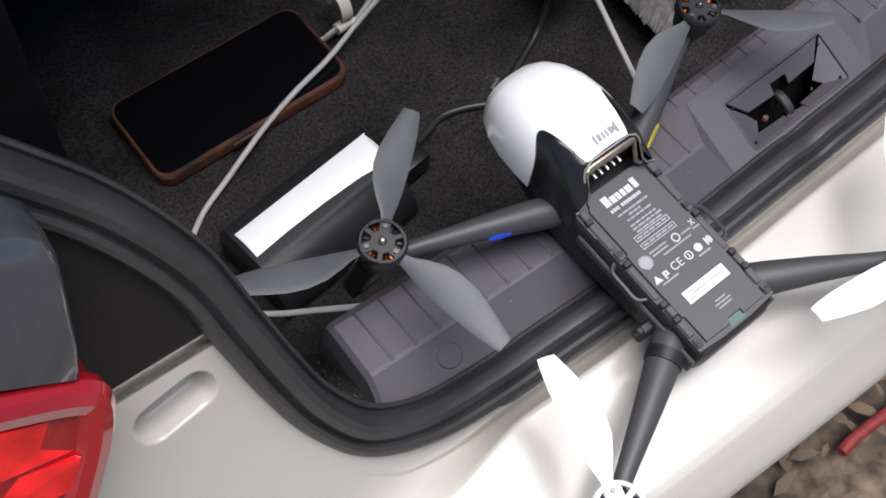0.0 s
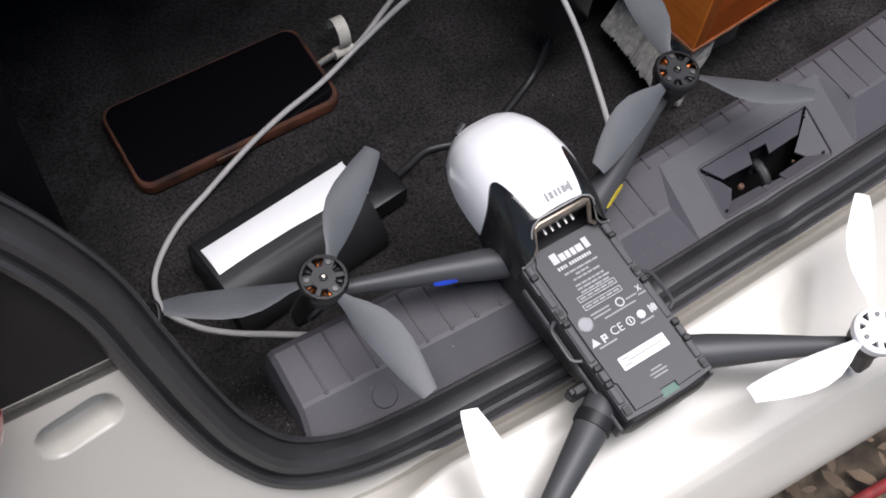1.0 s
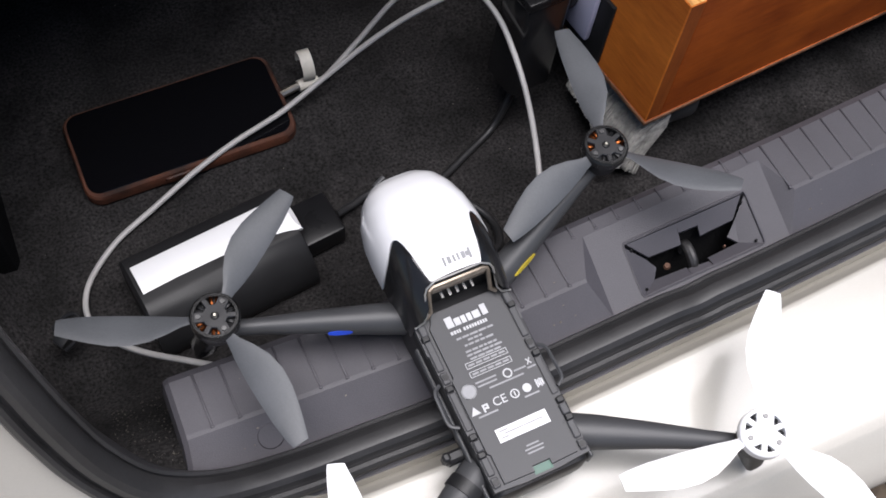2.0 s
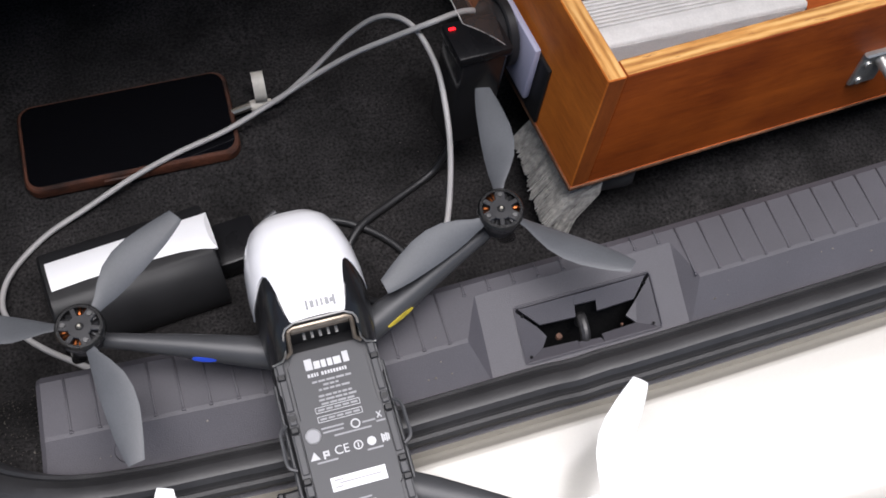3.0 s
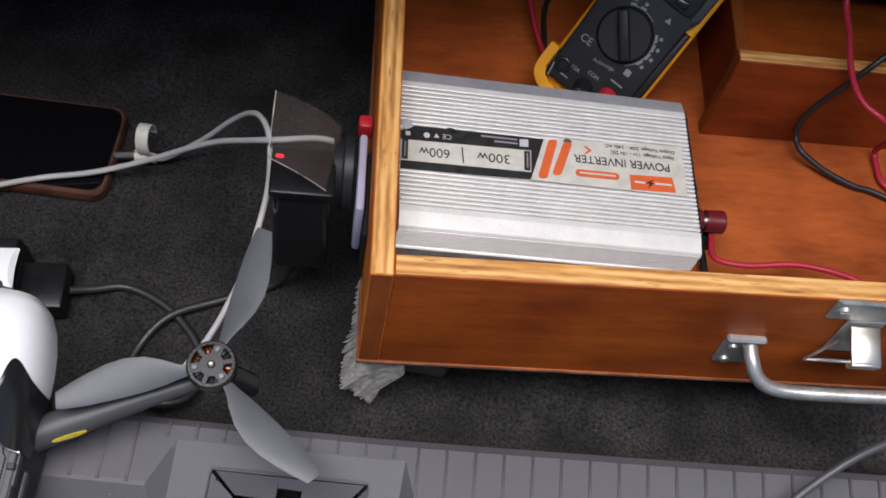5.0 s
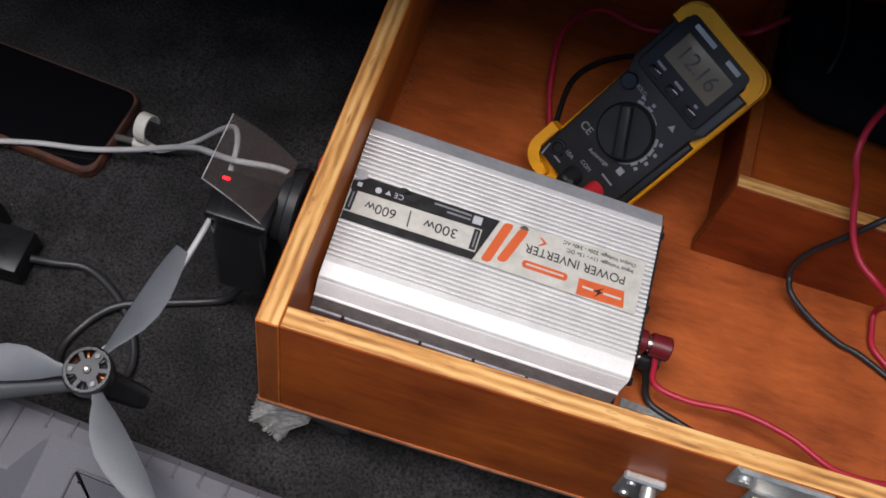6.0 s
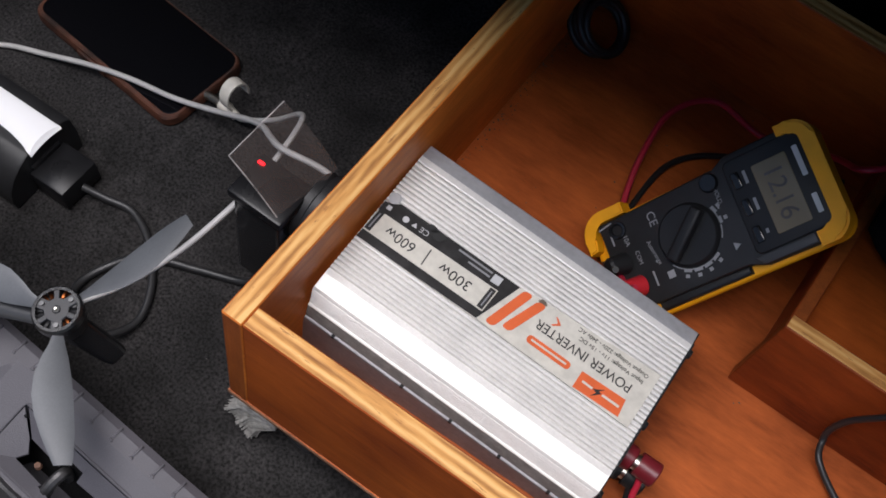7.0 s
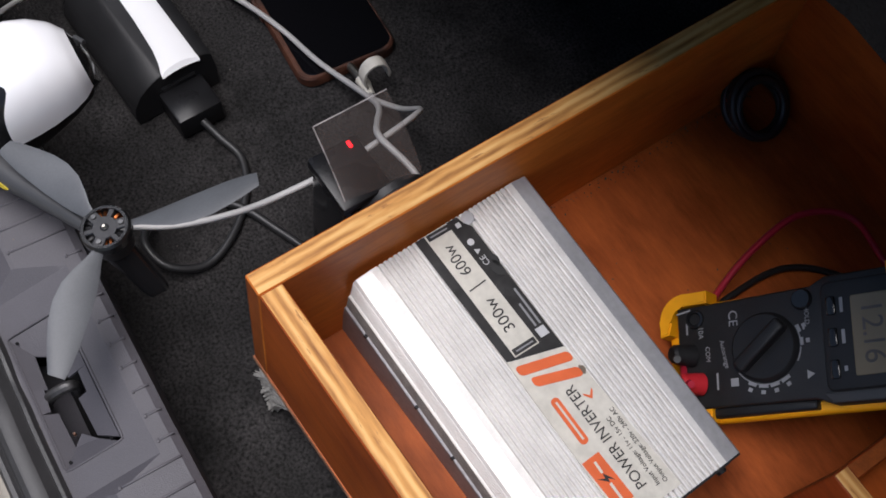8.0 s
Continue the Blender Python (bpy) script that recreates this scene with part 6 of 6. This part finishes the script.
# ---- things on the boot floor ----
def phone():
    m = pose(-0.2265, 0.2605, 0.0012, 0, 0, 1.5)
    ob = base("smartphone", m, "black smartphone in a worn brown leather case", "phone")
    bm = bmesh.new()
    loft(bm, [[(x, y, z) for x, y in round_rect(-0.0742 + f, -0.0360 + f, 0.0742 - f, 0.0360 - f, 0.011, 6)] for z, f in ((0, 0.002), (0.002, 0.0), (0.0085, 0.0), (0.0099, 0.0009), (0.0099, 0.0024), (0.0094, 0.0028))])
    part("case", bm, LEATHER, ob, "worn brown leather case")
    bm = bmesh.new()
    loft(bm, [[(x, y, z) for x, y in round_rect(-0.0716 + f, -0.0318 + f, 0.0712 - f, 0.0345 - f, 0.009, 6)] for z, f in ((0.0090, 0), (0.0097, 0), (0.0100, 0.0003))])
    part("screen", bm, SCREEN, ob, "dark glass screen")
    bm = bmesh.new()
    block(bm, (-0.022, -0.0378, 0.003), (0.008, -0.0348, 0.0090), 0.0014, 2)
    part("button_flap", bm, LEATHER, ob)


phone()


def battery_charger():
    ob = base("battery_pack", pose(-0.233, 0.1475, 0.0, 0, 0, 8.4), "black battery pack with a white curved top", "battery pack")
    body = ((-0.0375, 0.001), (-0.0390, 0.009), (-0.0370, 0.018), (-0.0315, 0.0265), (-0.0240, 0.0325), (-0.0165, 0.0362), (-0.0130, 0.0368), (0.0120, 0.0372), (0.0180, 0.0366), (0.0225, 0.0335), (0.0240, 0.018), (0.0230, 0.001))
    bm = bmesh.new()
    loft(bm, [[(x, y, z * f) for y, z in body] for x, f in ((-0.0575, 0.93), (-0.0555, 1.0), (0.0500, 1.0), (0.0512, 0.97))])
    part("body", bm, BLACK, ob, smooth=40)
    # the white plate is waisted along its near edge and hollowed at the plug's end
    bm = bmesh.new()
    rings = []
    for k in range(29):
        x = -0.0530 + 0.1064 * k / 28
        near = -0.0118 + interp(x, [-0.053, -0.030, 0.0, 0.030, 0.044, 0.051], [0.0045, 0.0052, 0.0048, 0.0030, 0.0005, -0.0022])
        top = [(near + (0.0135 - near) * f, 0.0370 + 0.0022 * math.sin(math.pi * f) ** 0.8) for f in (0, 0.06, 0.15, 0.3, 0.5, 0.7, 0.85, 0.94, 1.0)]
        pull = 0.0034 if k == 28 else 0.0
        rings.append([(x - pull * math.sin(math.pi * q / 8), y, z) for q, (y, z) in enumerate(top)] + [(x, y, z - 0.0025) for y, z in top[::-1]])
    loft(bm, rings)
    part("white_top", bm, WHITE, ob, "white curved top plate", smooth=40)
    bm = bmesh.new()
    block(bm, (0.0512, -0.0200, 0.003), (0.0810, 0.0120, 0.0215), 0.002, 2)
    block(bm, (0.0500, -0.0170, 0.005), (0.0530, 0.0090, 0.0250), 0.001, 1)
    part("connector", bm, LIDBLACK, ob, "black connector block")
    return ob


battery_charger()


def charging_plug():
    ob = base("charging_plug", label="white charging plug with a worn cable sleeve", category="plug")
    bm = bmesh.new()
    tube_mesh(bm, [(-0.1535, 0.2615, 0.0085), (-0.139, 0.2635, 0.0100)], 0.0030, 10)
    part("metal_plug", bm, PIN, ob)
    bm = bmesh.new()
    tube_mesh(bm, curve([(-0.1400, 0.2635, 0.0090), (-0.1330, 0.2645, 0.0085), (-0.1250, 0.2640, 0.0080)], 5), [0.0042] * 6 + [0.0034] * 5, 12)
    part("sleeve", bm, PAPER, ob)
    # a peeled strip that curls up from the sleeve
    bm = bmesh.new()
    rows = []
    for i in range(13):
        a = radians(-40 + 235 * i / 12)
        c = Vector((-0.1315, 0.271, 0.020))
        rows.append([c + Vector((q * 0.5, -math.cos(a) * 0.010, math.sin(a) * 0.013)) + Vector((q * 0.87 * 0.5, 0, 0)) for q in (-0.0045, 0.0045)])
    loft(bm, rows, closed=False)
    part("peeled_strip", bm, PAPER, ob).modifiers.new("thickness", "SOLIDIFY").thickness = 0.0014


charging_plug()
cable("charging_cable", [(-0.1260, 0.2640, 0.0080), (-0.118, 0.265, 0.010), (-0.092, 0.272, 0.028), (-0.064, 0.272, 0.062), (-0.044, 0.262, 0.088), (-0.029, 0.240, 0.103), (-0.021, 0.208, 0.104), (-0.021, 0.178, 0.099), (-0.025, 0.146, 0.092), (-0.034, 0.112, 0.088), (-0.044, 0.086, 0.091), (-0.053, 0.066, 0.097)], 0.0019, CABLEW, "white charging cable arching to the phone")
cable("usb_cable", [(0.020, 0.238, 0.106), (0.004, 0.236, 0.113), (-0.020, 0.2285, 0.1165), (-0.042, 0.236, 0.098), (-0.066, 0.247, 0.073), (-0.092, 0.254, 0.047), (-0.125, 0.253, 0.024), (-0.160, 0.242, 0.0165), (-0.195, 0.232, 0.0150), (-0.226, 0.2205, 0.0135), (-0.262, 0.206, 0.007), (-0.292, 0.192, 0.0035), (-0.316, 0.168, 0.0045), (-0.3215, 0.142, 0.010), (-0.310, 0.118, 0.018), (-0.294, 0.098, 0.030), (-0.272, 0.076, 0.048), (-0.255, 0.060, 0.06)], 0.0020, CABLEW, "white cable lying in a wide loop on the carpet")
cable("charger_lead", [(-0.151, 0.155, 0.014), (-0.138, 0.161, 0.008), (-0.118, 0.168, 0.0035), (-0.090, 0.159, 0.0035), (-0.066, 0.140, 0.0035), (-0.054, 0.118, 0.004), (-0.060, 0.096, 0.012), (-0.082, 0.090, 0.016), (-0.100, 0.108, 0.006), (-0.099, 0.130, 0.0035), (-0.084, 0.152, 0.0070), (-0.055, 0.170, 0.0035), (-0.026, 0.185, 0.0045), (-0.012, 0.192, 0.022), (0.0, 0.2, 0.04)], 0.0027, CABLEB, "black lead looping across the carpet")
cable("thin_grey_cable", [(0.236, -0.060, 0.092), (0.243, -0.020, 0.099), (0.256, 0.012, 0.099), (0.282, 0.054, 0.106), (0.312, 0.084, 0.114), (0.338, 0.100, 0.128), (0.372, 0.112, 0.150), (0.40, 0.122, 0.166)], 0.0022, mat("grey_cable", (0.055, 0.055, 0.058), 0.4), "thin grey cable hanging over the sill")


def cargo_hook():
    ob = base("cargo_hook", Matrix.Translation((-0.335, 0.128, 0.028)) @ Matrix.Diagonal((0.72, 0.72, 0.72, 1)), "small black plastic lashing hook beside the seal", "cargo hook")
    bm = bmesh.new()
    block(bm, (-0.012, -0.006, -0.01), (0.010, 0.006, 0.004), 0.002, 2, pose(0, 0, 0, 0, -15, 30))
    part("foot", bm, BLACK, ob)
    bm = bmesh.new()
    tube_mesh(bm, curve([(-0.010, 0.008, 0.002), (0.006, 0.012, 0.010), (0.014, 0.006, 0.012), (0.008, -0.010, 0.008), (-0.004, -0.014, 0.000)], 5), 0.0022, 8)
    part("loop", bm, BLACK, ob)


cargo_hook()


def lint():
    """Pale lint, grit and fluff caught in the carpet."""
    rnd = random.Random(21)
    bm = bmesh.new()
    for k in range(560):
        x, y = rnd.uniform(-0.34, 0.30), 0.06 + 0.42 * rnd.random() ** 1.4
        if k < 480:
            x, y = rnd.uniform(-0.325, -0.262), rnd.uniform(-0.006, 0.075)
        z = 0.078 * (1 - smooth_step(0.005, 0.10, y)) + 0.0025 * noise.noise((x * 9, y * 9, 1.0)) + 0.0
        s, a = rnd.choice((0.00016, 0.0002, 0.00026, 0.0004)), rnd.uniform(0, 6.3)
        l = s * rnd.choice((1.0, 1.2, 1.5, 2.0))
        c, q = math.cos(a), math.sin(a)
        vs = [bm.verts.new((x + c * u * l - q * v * s, y + q * u * l + c * v * s, z + h)) for u, v, h in ((-1, -0.6, 0.0003), (1, -0.6, 0.0004), (0.8, 0.7, 0.0007), (-0.9, 0.6, 0.0008), (0, 0, 0.0013))]
        for i in range(4):
            bm.faces.new((vs[i], vs[(i + 1) % 4], vs[4]))
    thing("lint", bm, mat("pale_lint", (0.11, 0.10, 0.085), 0.9, var=0.6, scale=70), "pale lint and grit scattered on the carpet", "lint", kind="stuff", smooth=None)


lint()


def sill_grit():
    """Crumbs of dirt on the sill trim and in the groove beside the seal."""
    rnd = random.Random(41)
    bm = bmesh.new()
    for k in range(120):
        x = rnd.uniform(-0.27, 0.55)
        v = rnd.choice((0.0235, 0.0262, 0.0265, 0.035, 0.042)) if k < 110 else rnd.uniform(0.050, 0.082)
        if LATCH_X0 - 0.012 < x < LATCH_X1 + 0.012 and v > 0.027:
            continue
        s = rnd.uniform(0.0002, 0.0007) * (1.4 if k % 9 == 0 else 1)
        y, z = sill_line(x) + v, trim_height(v)
        vs = [bm.verts.new((x + u * s, y + w * s, z + h * s)) for u, w, h in ((-1.3, -0.7, -0.3), (1, -0.9, -0.3), (1.2, 0.8, 0.2), (-0.8, 0.9, 0.2), (0, 0, 1.2))]
        for i in range(4):
            bm.faces.new((vs[i], vs[(i + 1) % 4], vs[4]))
    thing("sill_grit", bm, mat("pale_grit", (0.17, 0.15, 0.125), 0.95, var=0.6, scale=60), "pale crumbs of dirt on the sill trim", "dirt", kind="stuff", smooth=None)


sill_grit()
